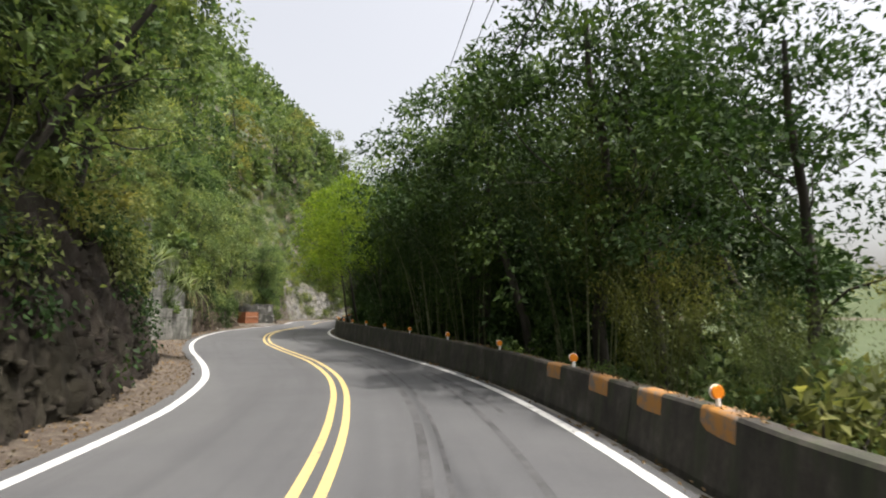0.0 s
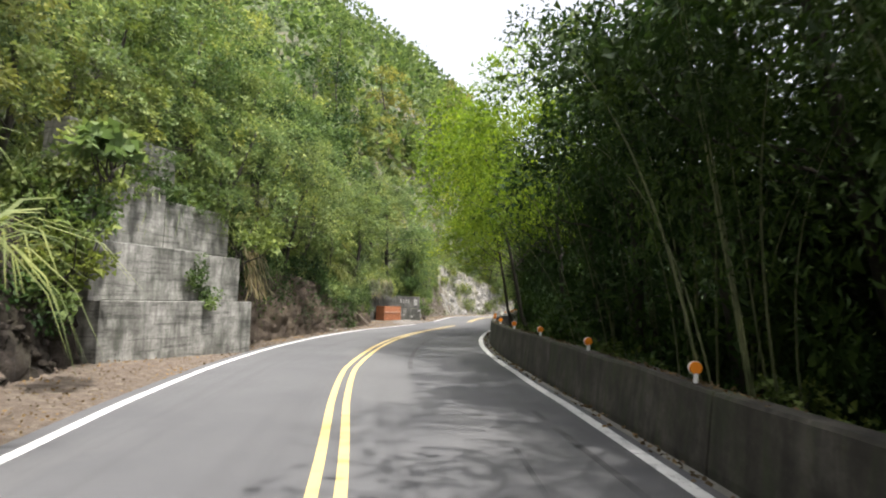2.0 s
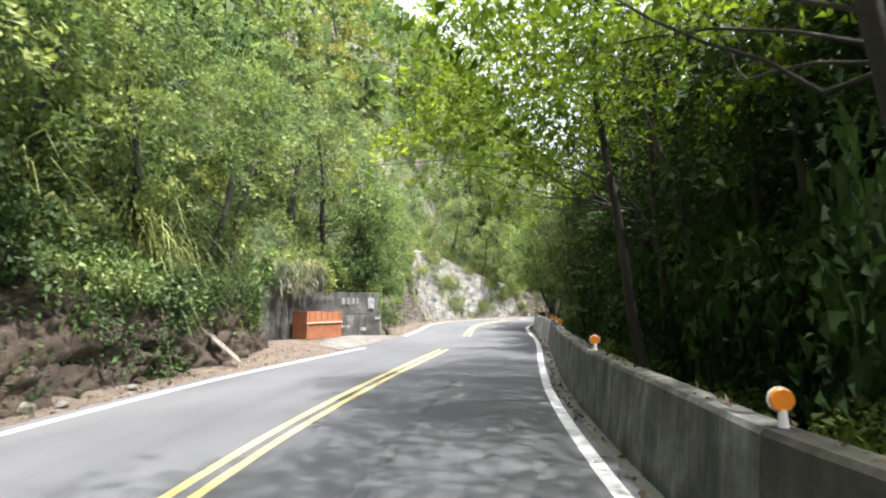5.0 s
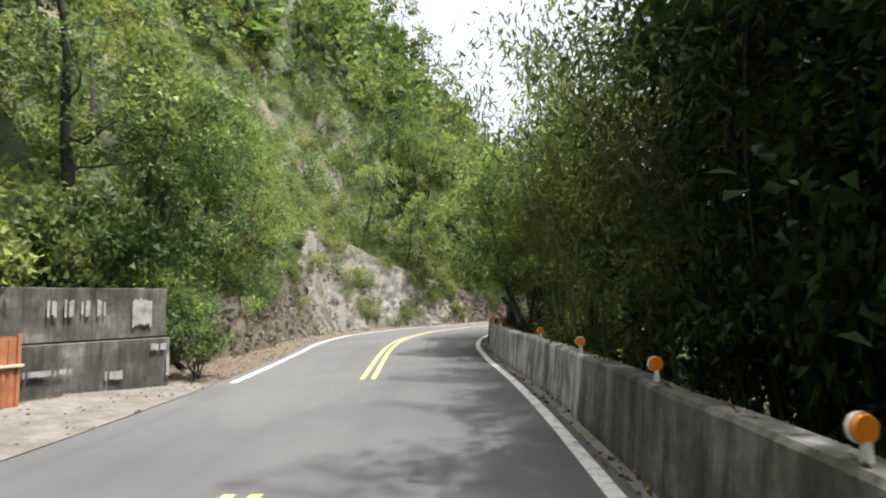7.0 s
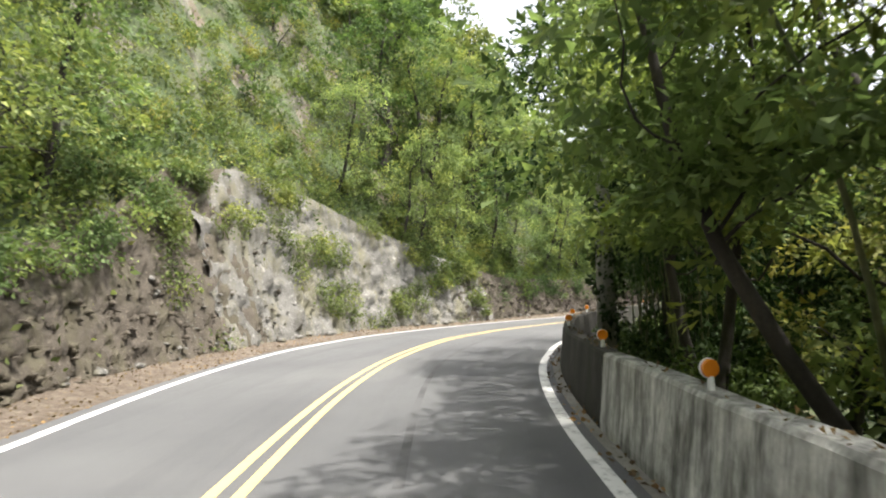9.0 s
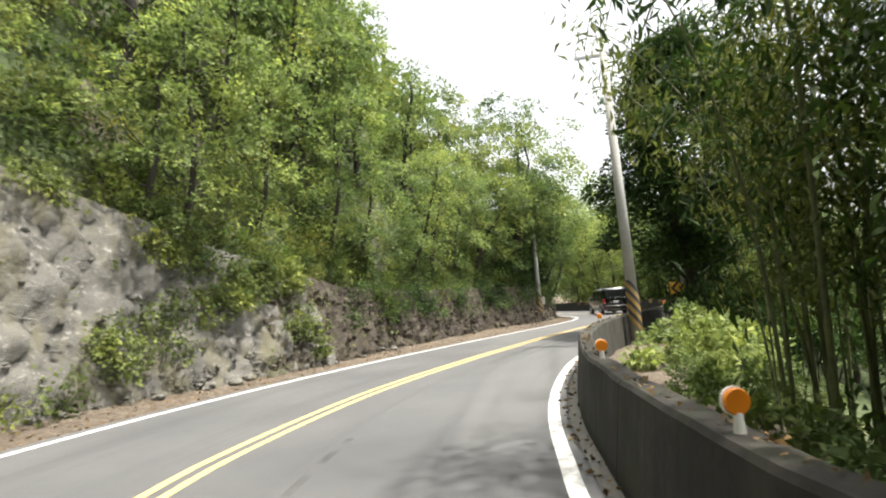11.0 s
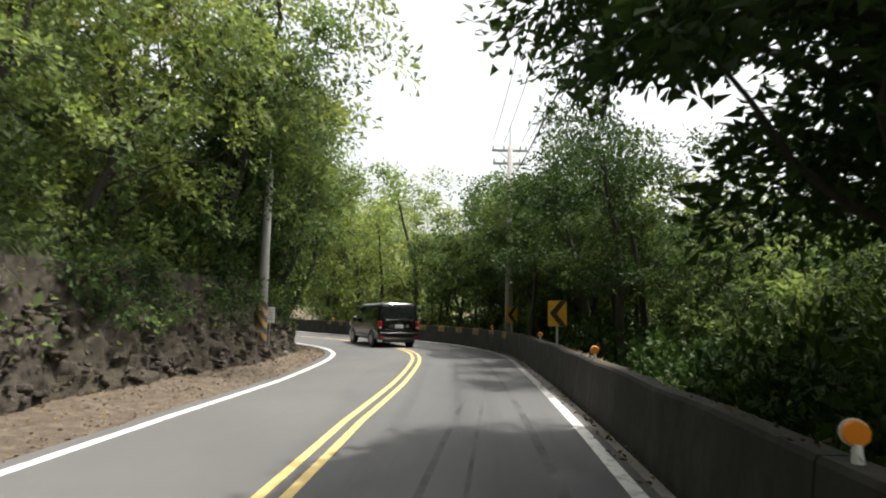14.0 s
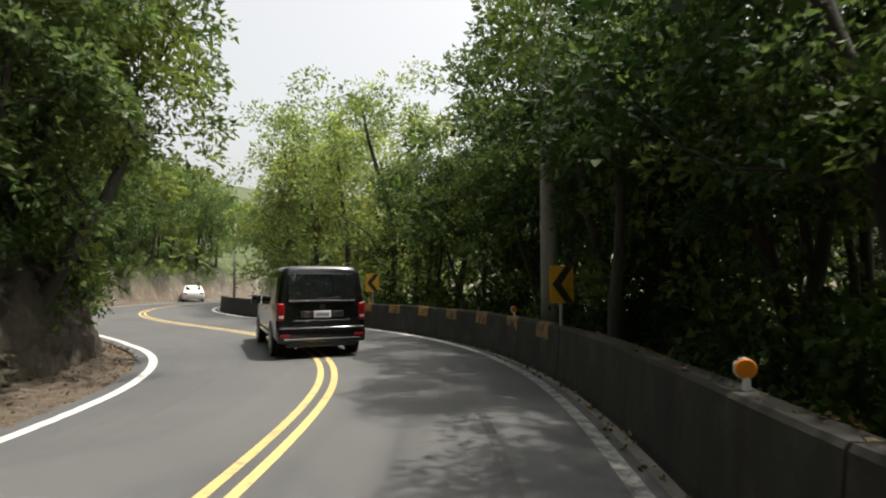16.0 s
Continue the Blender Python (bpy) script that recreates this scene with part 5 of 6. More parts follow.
tagged(link_np("leaf_litter", *litter(16000, -12, 130, 0.28, 0.3, 0.045), LITTER), "dry brown fallen leaves on the verge", "leaf litter", kind="stuff")
s = rng.uniform(-12, 125, 1500)
P = on_road(s, right_edge(s) + 0.1 + 0.26 * rng.uniform(0, 1, 1500))
P[:, 2] = 0.012
tagged(link_np("gutter_litter", *cards(P, rng.normal(size=(1500, 3)) * np.array([1, 1, 0.2]), rng.uniform(0.04, 0.11, 1500), 0.05, rng), LITTER),
       "dead leaves gathered in the gutter", "leaf litter", kind="stuff")

# moss, twigs and dead leaves caught along the top of the parapet
s = np.concatenate([rng.uniform(-12, 24, 1600), rng.uniform(64, 132, 1500), rng.uniform(24, 64, 900)])
s = s[np.sin(s * 0.9) + np.sin(s * 2.3 + 1) > rng.uniform(-1.6, 1.2, len(s))]
n = len(s)
P = on_road(s, right_edge(s) + FRONT + 0.12 + 0.17 * rng.uniform(0, 1, n))
P[:, 2] = top_of(s) + 0.008
tagged(link_np("parapet_moss", *slivers(P, rng.normal(size=(n, 3)) * np.array([1, 1, 0.4]) + np.array([0, 0, 0.5]), rng.uniform(0.03, 0.09, n), 0.028, rng), LITTER),
       "moss and dry leaves along the parapet top", "moss", kind="stuff")


def boulder(rng, radius, material=None):
    bm = bmesh.new()
    bmesh.ops.create_icosphere(bm, subdivisions=2, radius=radius)
    sx = Vector((rng.uniform(0.8, 1.3), rng.uniform(0.7, 1.1), rng.uniform(0.5, 0.8)))
    sh = Vector(rng.uniform(0, 50, 3))
    for v in bm.verts:
        v.co = Vector((v.co.x * sx.x, v.co.y * sx.y, v.co.z * sx.z)) * (1 + 0.35 * noise.noise(v.co / radius * 1.3 + sh))
    me = bpy.data.meshes.new("stone")
    bm.to_mesh(me)
    bm.free()
    me.materials.append(material or PALE_ROCK)
    return me


STONES = [boulder(rng, 0.16) for _ in range(4)]
for k in range(70):
    s = rng.uniform(64, 88) if k % 2 else rng.uniform(-10, 108)
    f = float(np.interp(s, FOOT_S, FOOT_U))
    ob = new("stone", STONES[k % 4])
    x, y, _ = on_road(s, -f + rng.uniform(-0.1, 0.55))
    w = rng.uniform(0.35, 1.2)
    ob.matrix_world = pose(x, y, height_at(x, y) + 0.05 * w, 0, 0, rng.uniform(0, 360)) @ Matrix.Scale(w, 4)
    tagged(ob, "pale grey loose stone fallen on the verge", "stone", "loose stones")


def wall_block(parent, a, b, z0, z1, depth, name="block", material=None, z1b=None, proud=0.0):
    """A cast block of wall from a to b (plan), its face on that line and its body behind it."""
    a, b = Vector((*a, 0)), Vector((*b, 0))
    d = (b - a).normalized()
    back = Vector((-d.y, d.x, 0))
    a, b = a - back * proud, b - back * proud
    bm = bmesh.new()
    vs = [bm.verts.new(p + Vector((0, 0, z))) for p, z in ((a, z0), (b, z0), (b, z1b or z1), (a, z1))]
    vs += [bm.verts.new(v.co + back * depth) for v in vs]
    for f in ((0, 1, 2, 3), (5, 4, 7, 6), (4, 0, 3, 7), (1, 5, 6, 2), (3, 2, 6, 7), (4, 5, 1, 0)):
        bm.faces.new([vs[i] for i in f])
    bmesh.ops.recalc_face_normals(bm, faces=bm.faces)
    bmesh.ops.bevel(bm, geom=list(bm.edges), offset=0.018, segments=2, profile=0.5, affect="EDGES")
    bmesh.ops.subdivide_edges(bm, edges=[e for e in bm.edges if e.calc_length() > 0.5], cuts=5, use_grid_fill=True)
    for v in bm.verts:
        v.co -= back * 0.025 * noise.fractal(v.co * 1.6, 1.0, 2.0, 3)
    return part(name, bm, material or CONCRETE, parent)


w = thing("retaining_wall", "tiered grey stained concrete retaining wall with creeper", "retaining wall")
A, B = Vector((-10.62, 18.85)), Vector((-10.33, 24.1))
on = lambda t: tuple(A + (B - A) * t)
for z0, z1, proud, joints in ((-0.3, 1.5, 0.10, (0, 1)), (1.505, 2.86, -0.28, (0, 0.66, 0.965)), (2.865, 4.45, -0.62, (0, 0.45, 0.93)), (4.3, 5.75, -1.25, (0, 0.62))):
    for k, (t0, t1) in enumerate(zip(joints, joints[1:])):
        wall_block(w, on(t0 + 0.0004), on(t1 - 0.0004), z0, z1 - (0.3 if z0 > 2 else 0.05) * k, 0.8, proud=proud + rng.uniform(-0.012, 0.012))

made = [puff(rng, np.array([-10.28 - 0.33 * (z > 1.5), 22.2 + rng.normal() * 0.22, z]), rng.uniform(0.12, 0.26), 50, 0.09, 0.9, 0.5, 0.7) for z in rng.uniform(1.35, 2.75, 20)]
link_np("ivy", *merged(made), LEAF_MID, w, "green ivy creeping down the joint")
w = thing("retaining_wall", "low dark stained concrete retaining wall with worn white paint", "retaining wall")
DARK_WALL = rough_surface("blackened wall concrete", [(0.28, (0.03, 0.03, 0.025)), (0.5, (0.10, 0.098, 0.087)), (0.72, (0.25, 0.246, 0.228))], 1.6, 10, bump=0.4, dist=0.02,
                          stain=((0.035, 0.037, 0.03), 1.1, (1.5, 1.5, 0.3)), runs=0.75)
C, D, E = (-16.9, 45.8), (-15.0, 48.95), (-13.2, 51.9)
wall_block(w, C, D, -0.2, 2.2, 0.6, material=DARK_WALL)
wall_block(w, D, E, -0.2, 1.02, 0.7, proud=0.14, material=DARK_WALL)
wall_block(w, D, E, 1.04, 1.98, 0.6, material=DARK_WALL)
WHITEWASH = painted_line("old whitewash", (0.27, 0.267, 0.248), 0.47)
bars = [(0.86, 1.52, 0.40, 0.56)] + [(0.42 + 0.075 * k, 1.62, 0.14, 0.3) for k in range(4)] + [(0.985, 0.5, 0.06, 0.5), (0.93, 0.85, 0.3, 0.14), (0.4, 0.55, 0.7, 0.10), (0.7, 0.4, 0.3, 0.16)]
brush = np.random.RandomState(5)
for f, z, wd, ht in bars:
    d = (Vector(E) - Vector(D))
    m = d.normalized()
    out = Vector((m.y, -m.x, 0)) * (0.045 if z > 1.2 else 0.185)
    c = Vector((*(Vector(D) + d * f), z)) + out
    bm = bmesh.new()
    cuts = max(2, int(wd / 0.035))                             # brush strokes of uneven length
    for q in range(cuts):
        if brush.uniform() < 0.12:
            continue
        lo, hi = -ht * brush.uniform(0.36, 0.52), ht * brush.uniform(0.36, 0.52)
        at = c + Vector((m.x, m.y, 0)) * (wd * ((q + 0.5) / cuts - 0.5)) + Vector((0, 0, (lo + hi) / 2))
        box(bm, (wd / cuts * 1.02, 0.006, hi - lo), Matrix.Translation(at) @ Matrix.Rotation(math.atan2(m.y, m.x), 4, "Z"))
    part("paint_bar", bm, WHITEWASH, w, "worn white paint mark")

# rusty sheet metal bin on a dusty apron
RUST = plain("rust brown sheet metal", (0.26, 0.10, 0.045), 0.6, 0.0, 0.3, 4)
b_ = thing("metal_bin", "rust brown corrugated sheet metal bin on the apron", "bin", pose(-14.28, 48.42, 0.15, 0, 0, 66.5))
def corrugated(length, z0, z1, pitch=0.1, deep=0.03):
    """A ribbed sheet along x."""
    xs, V = [], []
    for k in range(int(length / pitch) + 1):
        x = -length / 2 + k * pitch
        xs += [(x, 0), (x + pitch * 0.3, 0), (x + pitch * 0.4, deep), (x + pitch * 0.9, deep)]
    xs = [p for p in xs if p[0] <= length / 2] + [(length / 2, 0)]
    for x, d in xs:
        V += [(x, -d, z0), (x, -d, z1)]
    i = np.arange(len(xs) - 1) * 2
    return np.array(V), np.stack([i, i + 2, i + 3, i + 1], -1)
link_np("front_panel", *corrugated(1.76, 0.02, 0.60), RUST, b_)
bm = bmesh.new(); box(bm, (1.76, 0.03, 0.42), Matrix.Translation((0, 0.02, 0.83)), 0.006); part("upper_panel", bm, RUST, b_)
bm = bmesh.new(); box(bm, (1.86, 0.05, 0.045), Matrix.Translation((0, -0.04, 0.62)), 0.01); part("rail", bm, plain("pale worn steel", (0.45, 0.33, 0.25), 0.6), b_)
for k in range(6):
    bm = bmesh.new(); box(bm, (0.035, 0.02, 0.40), Matrix.Translation((-0.75 + 0.3 * k, -0.005, 0.83)), 0.004); part("rib", bm, RUST, b_)
for x in (-0.875, 0.875):
    bm = bmesh.new(); box(bm, (0.055, 0.055, 1.1), Matrix.Translation((x, 0, 0.54)), 0.01); part("corner_post", bm, RUST, b_)
    bm = bmesh.new(); box(bm, (0.03, 0.8, 1.03), Matrix.Translation((x, 0.43, 0.54)), 0.006); part("side_panel", bm, RUST, b_)
bm = bmesh.new(); box(bm, (1.76, 0.03, 1.03), Matrix.Translation((0, 0.83, 0.54)), 0.006); part("back_panel", bm, RUST, b_)

s = np.linspace(46.4, 54.0, 31)
V, cols = [], 9
for si in s:
    wide = 0.02 + (1.9 + 0.22 * math.sin(si * 5.1) + 0.15 * math.sin(si * 11.3)) * math.sin(np.clip((si - 46.4) / 7.6, 0, 1) * math.pi) ** 0.5
    for k in range(cols):
        p = on_road(si, -float(left_edge(si)) - 0.3 - wide * k / (cols - 1))
        V.append((p[0], p[1], max(0.014, height_at(p[0], p[1]) + 0.025)))
F = [(cols * i + k, cols * i + k + 1, cols * i + cols + k + 1, cols * i + cols + k) for i in range(30) for k in range(cols - 1)]
tagged(link_np("apron", np.array(V), np.array(F), APRON), "dusty pale concrete apron in front of the bin", "apron", kind="structure")
TIMBER = plain("weathered timber", (0.20, 0.17, 0.135), 0.85, 0, 0.35, 8)
for low, high in (((-12.85, 40.2, 0.16), (-13.75, 39.7, 1.15)), ((-12.72, 40.05, 0.15), (-13.55, 39.75, 0.95)), ((-12.95, 40.4, 0.18), (-13.95, 39.95, 1.2))):
    bm = bmesh.new()
    e0, e1 = Vector(low), Vector(high)
    box(bm, (0.12, (e1 - e0).length, 0.05), Matrix.Identity(4), 0.01)
    ob = tagged(part("timber_plank", bm, TIMBER), "grey weathered timber plank leaning on the bank", "plank")
    up = (e1 - e0).normalized()
    side = up.cross(Vector((0, 0, 1))).normalized()
    ob.matrix_world = Matrix.Translation((e0 + e1) / 2) @ Matrix((side, up, side.cross(up))).transposed().to_4x4()

# ---- poles, wires, signs and marks ----
STRIPE_Y, STRIPE_K = painted_line("warning yellow", (0.30, 0.185, 0.045), 0.44), plain("warning black", (0.03, 0.03, 0.03), 0.7)
INSULATOR = plain("glazed insulator", (0.45, 0.44, 0.42), 0.3)


def stripes(parent, r, z0, z1, count=4):
    """Slanting yellow and black bands round a pole."""
    turns, hgt, n = count, (z1 - z0), 24
    for half, mat, nm in ((0, STRIPE_Y, "yellow_band"), (1, STRIPE_K, "black_band")):
        for c in range(count):
            V, F = [], []
            for k in range(n + 1):
                a = 2 * math.pi * k / n
                slope = -0.26 * math.cos(a)
                zc = z0 + hgt * (c + half * 0.5) / count
                for dz in (0, hgt / count * 0.5):
                    z = min(max(zc + dz + slope, z0 - 0.1), z1 + 0.1)
                    V.append(((r + 0.004) * math.cos(a), (r + 0.004) * math.sin(a), z))
            F = [(2 * k, 2 * k + 2, 2 * k + 3, 2 * k + 1) for k in range(n)]
            link_np(nm, np.array(V), np.array(F), mat, parent)


def power_pole(x, y, turn, height, arms, label, band=None, lean=0.0, foot=0.0, r=0.19):
    z = min(height_at(x, y), foot)
    e = thing("utility_pole", label, "utility pole", pose(x, y, z, 0, lean, turn))
    h = height - z
    bm = bmesh.new()
    rod(bm, r, r * 0.58, h, Matrix.Translation((0, 0, -0.4)), 20)
    part("shaft", bm, POLE, e, smooth=True)
    if band:
        stripes(e, r * 0.985, band[0] - z, band[1] - z)
    for a, wide in arms:
        bm = bmesh.new()
        box(bm, (wide, 0.09, 0.11), Matrix.Translation((0, 0.15, a - z)), 0.012)
        part("crossarm", bm, STEEL, e)
        for k in (-0.46, -0.16, 0.30, 0.46):
            bm = bmesh.new()
            rod(bm, 0.05, 0.035, 0.16, Matrix.Translation((wide * k, 0.15, a - z + 0.05)), 10)
            part("insulator", bm, INSULATOR, e)
        for sgn in (-1, 1):
            bm = bmesh.new()
            rod(bm, 0.016, 0.016, 0.72, pose(0, 0.12, a - z - 0.45, 0, sgn * 50, 0), 6)
            part("brace", bm, STEEL, e)
    bm = bmesh.new()
    rod(bm, 0.028, 0.02, 0.9, Matrix.Translation((0, 0, h - 0.42)), 8)
    part("top_spike", bm, STEEL, e)
    return e


POLES = [((5.7, -22.0), 9.6), ((1.2, 30.0), 9.8), ((-5.75, 65.7), 9.4), ((1.03, 83.0), 9.4), ((15.34, 101.94), 8.95)]
power_pole(1.2, 30.0, 8, 10.2, [(9.7, 1.7)], "grey concrete utility pole hidden among the trees")
vine_pole = power_pole(-5.75, 65.7, -8, 9.9, [(9.25, 1.7)], "pale concrete utility pole with one crossarm above the parapet")
power_pole(1.03, 83.0, -18, 9.9, [(9.4, 1.8)], "leaning concrete utility pole with yellow and black bands behind the parapet", (0.5, 1.85), -1.3, 0.4)
power_pole(15.34, 101.94, -36, 9.4, [(8.85, 1.6), (8.25, 1.5)], "concrete utility pole with two crossarms above a leafy tree")
power_pole(4.25, 100.6, -35, 6.2, [], "grey pole with slanting yellow and black bands below the bank", (0.55, 1.95), 0.0, 0.1, 0.17)
power_pole(21.5, 150.0, 10, 8.5, [], "slim pale utility pole at the far bend", None, 0, 0.0, 0.16)
made = []
for k in range(34):
    z = 0.3 + 6.2 * k / 34 + rng.uniform(-0.2, 0.2)
    a = rng.uniform(0, 6.28)
    made.append(puff(rng, np.array([0.16 * math.cos(a), 0.16 * math.sin(a), z]), rng.uniform(0.18, 0.34), 46, 0.15, 0.9, 0.6, 0.55))
link_np("creeper", *merged(made), LEAF_DEEP, vine_pole, "dark green creeper wound round the shaft")
CABLE = plain("black cable", (0.03, 0.03, 0.032), 0.6)


def cable(a, b, sag, r=0.012):
    t = np.linspace(0, 1, 22)[:, None]
    P = np.array(a) * (1 - t) + np.array(b) * t
    P[:, 2] -= 4 * sag * (t * (1 - t))[:, 0]
    tagged(link_np("power_line", *tube(P, [r] * 22, 5), CABLE), "thin black overhead cable strung between poles", "cable", "overhead cables")


for (p, zp), (q, zq) in zip(POLES[:-1], POLES[1:]):
    d = Vector((q[0] - p[0], q[1] - p[1])).normalized()
    for off in (-0.78, -0.27, 0.5, 0.78):
        cable((p[0] + d.y * off, p[1] - d.x * off, zp + 0.2), (q[0] + d.y * off, q[1] - d.x * off, zq + 0.2), 0.5)
    cable((p[0], p[1], zp - 1.6), (q[0], q[1], zq - 1.6), 0.55, 0.022)
cable((-19.5, 45.0, 6.4), (1.2, 40.5, 5.6), 0.5, 0.014)

SIGN_YELLOW, SIGN_BLACK = plain("sign yellow", (0.62, 0.33, 0.025), 0.45, 0, 0.12, 6), plain("sign black", (0.025, 0.022, 0.02), 0.5)


def chevron(s, u, z, turn=0.0, wide=0.47, high=0.64, dim=False):
    """A yellow board with a black arrow point, on a post that stands on the parapet."""
    x, y, _ = on_road(s, u)
    e = thing("chevron_sign", "yellow chevron bend sign on a post behind the parapet", "road sign", pose(x, y, 0.85, 0, 0, math.degrees(heading(s)) + turn), "bend signs")
    bm = bmesh.new()
    box(bm, (wide, 0.02, high), Matrix.Translation((0, 0, z - 0.85)), 0.006)
    part("board", bm, SIGN_YELLOW, e)
    tip, wing, th = -wide * 0.42, wide * 0.14, wide * 0.38
    V = [(tip, 0, 0), (wing, 0, high * 0.5), (wing + th, 0, high * 0.5), (tip + th, 0, 0), (wing + th, 0, -high * 0.5), (wing, 0, -high * 0.5)]
    V = np.array([(min(a, wide * 0.49), -0.0145, b * 0.98 + z - 0.85) for a, _, b in V])
    link_np("chevron", V, np.array([(0, 3, 2, 1), (0, 5, 4, 3)]), SIGN_BLACK, e)
    bm = bmesh.new()
    rod(bm, 0.03, 0.03, z - 0.85 + high * 0.3, Matrix.Translation((0, 0.035, -0.1)), 10)
    part("post", bm, STEEL, e)
    return e


chevron(102.7, 3.82, 1.62, 4)
chevron(110.2, 4.0, 1.55, 14)
chevron(119.5, 4.1, 1.6, -34)

ORANGE_LENS, WHITE_POST = plain("orange reflector", (0.75, 0.24, 0.02), 0.25, 0, 0.1), plain("white plastic", (0.7, 0.7, 0.68), 0.5)
first = None
for s in [0.5 + 3.5 * k for k in range(-3, 10)] + [37.4, 45.0, 47.6, 50.5, 53.5, 59.4, 62.6] + [67.6, 71.6, 75.8, 85.2, 91.8, 98.4, 105.1, 112.4, 119.8, 127.0]:
    u, base = float(right_edge(s)) + FRONT + 0.2, float(top_of(s)) - 0.005
    if first is None:
        first = thing("delineator", "round orange reflector on a short white post on the parapet", "reflector", post(s, u, base), "parapet reflectors")
        bm = bmesh.new(); rod(bm, 0.03, 0.022, 0.1, seg=10); part("stem", bm, WHITE_POST, first)
        bm = bmesh.new(); rod(bm, 0.068, 0.068, 0.03, pose(0, 0.015, 0.155, 90, 0, 0), 18)
        bmesh.ops.bevel(bm, geom=[e for e in bm.edges], offset=0.006, segments=1, affect="EDGES"); part("lens", bm, ORANGE_LENS, first)
        bm = bmesh.new(); rod(bm, 0.075, 0.075, 0.012, pose(0, 0.028, 0.155, 90, 0, 0), 18); part("backing", bm, WHITE_POST, first)
    else:
        copy_thing(first, post(s, u, base, rng.uniform(-12, 12)))

x, y = 4.55, 100.75
e = thing("notice_plate", "small white notice plate on a thin post below the bank", "sign", pose(x, y, 0.0, 0, 0, -30))
bm = bmesh.new(); box(bm, (0.27, 0.015, 0.46), Matrix.Translation((0, 0, 1.4)), 0.004); part("plate", bm, WHITE_POST, e)
bm = bmesh.new(); rod(bm, 0.02, 0.02, 1.6, Matrix.Translation((0, 0.03, 0)), 8); part("post", bm, STEEL, e)
GREY_INK = plain("grey print", (0.25, 0.26, 0.3), 0.6)
for k in range(5):
    bm = bmesh.new(); box(bm, (0.19 - 0.02 * (k % 2), 0.004, 0.022), Matrix.Translation((0, -0.0095, 1.55 - 0.07 * k))); part("print_bar", bm, GREY_INK, e)

# ---- the van ahead ----
BLACK_PAINT = plain("black car paint", (0.006, 0.006, 0.007), 0.16, 0, 0.1, 2, 0.55)
TINTED = plain("dark tinted glass", (0.012, 0.014, 0.016), 0.02, 0, 0.1, 3.0, 1.0)
CHROME = plain("chrome trim", (0.75, 0.75, 0.76), 0.15, 1.0, 0.05)
RUBBER = plain("tyre rubber", (0.02, 0.02, 0.02), 0.85)
RIM = plain("alloy rim", (0.45, 0.46, 0.47), 0.3, 0.9)
PLASTIC = plain("black bumper plastic", (0.018, 0.018, 0.019), 0.5)
RED_LENS = plain("red lamp lens", (0.22, 0.007, 0.009), 0.15, 0, 0.15, 12)
PLATE_WHITE = plain("number plate white", (0.72, 0.73, 0.74), 0.4)
PLATE_INK = plain("plate print", (0.06, 0.08, 0.16), 0.5)


def loft(stations):
    """A closed shell over cross-sections (lists of points, all of one length)."""
    m = len(stations[0])
    V = np.array([p for st in stations for p in st], float)
    F = [(i * m + k, i * m + (k + 1) % m, (i + 1) * m + (k + 1) % m, (i + 1) * m + k) for i in range(len(stations) - 1) for k in range(m)]
    bm = bmesh.new()
    vs = [bm.verts.new(v) for v in V]
    for f in F:
        bm.faces.new([vs[i] for i in f])
    bm.faces.new(vs[:m][::-1])
    bm.faces.new(vs[-m:])
    bmesh.ops.recalc_face_normals(bm, faces=bm.faces)
    return bm


def ring(y, wl, wt, zb, zt, lean=0.0, belt=1.05):
    """A van's cross-section; lean: how far its top stands ahead of its foot."""
    half = [(0, zb), (wl * 0.7, zb), (wl * 0.95, zb + 0.03), (wl, zb + 0.16), (wl, 0.72), (wl * 0.995, belt), (wl + (wt - wl) * 0.55, belt + (zt - belt) * 0.55),
            (wt + 0.01, zt - 0.15), (wt - 0.04, zt - 0.05), (wt - 0.14, zt - 0.005), (wt * 0.5, zt + 0.012), (0, zt + 0.016)]
    pts = half + [(-x, z) for x, z in half[-2:0:-1]]
    return [(x, y + lean * max(0, (z - 0.9) / (zt - 0.9)), z) for x, z in pts]


def wheel(parent, x, y, r=0.335, wide=0.22):
    bm = bmesh.new()
    rod(bm, r, r, wide, pose(x - wide / 2, y, r, 0, 90, 0), 28)
    bmesh.ops.bevel(bm, geom=[e for e in bm.edges if len(e.link_faces) == 2 and any(len(f.verts) > 4 for f in e.link_faces)], offset=0.035, segments=3, affect="EDGES")
    w = part("wheel", bm, RUBBER, parent, smooth=True)
    side = 1 if x > 0 else -1
    bm = bmesh.new()
    rod(bm, r * 0.62, r * 0.55, 0.02, pose(x + side * (wide / 2 - 0.004), y, r, 0, side * 90, 0), 24)
    part("rim", bm, RIM, w)
    for k in range(5):
        bm = bmesh.new()
        box(bm, (0.014, 0.045, r * 0.5), pose(x + side * (wide / 2 + 0.02), y, r, 72 * k, 0, 0) @ Matrix.Translation((0, 0, r * 0.3)), 0.004)
        part("spoke", bm, RIM, w)
    return w


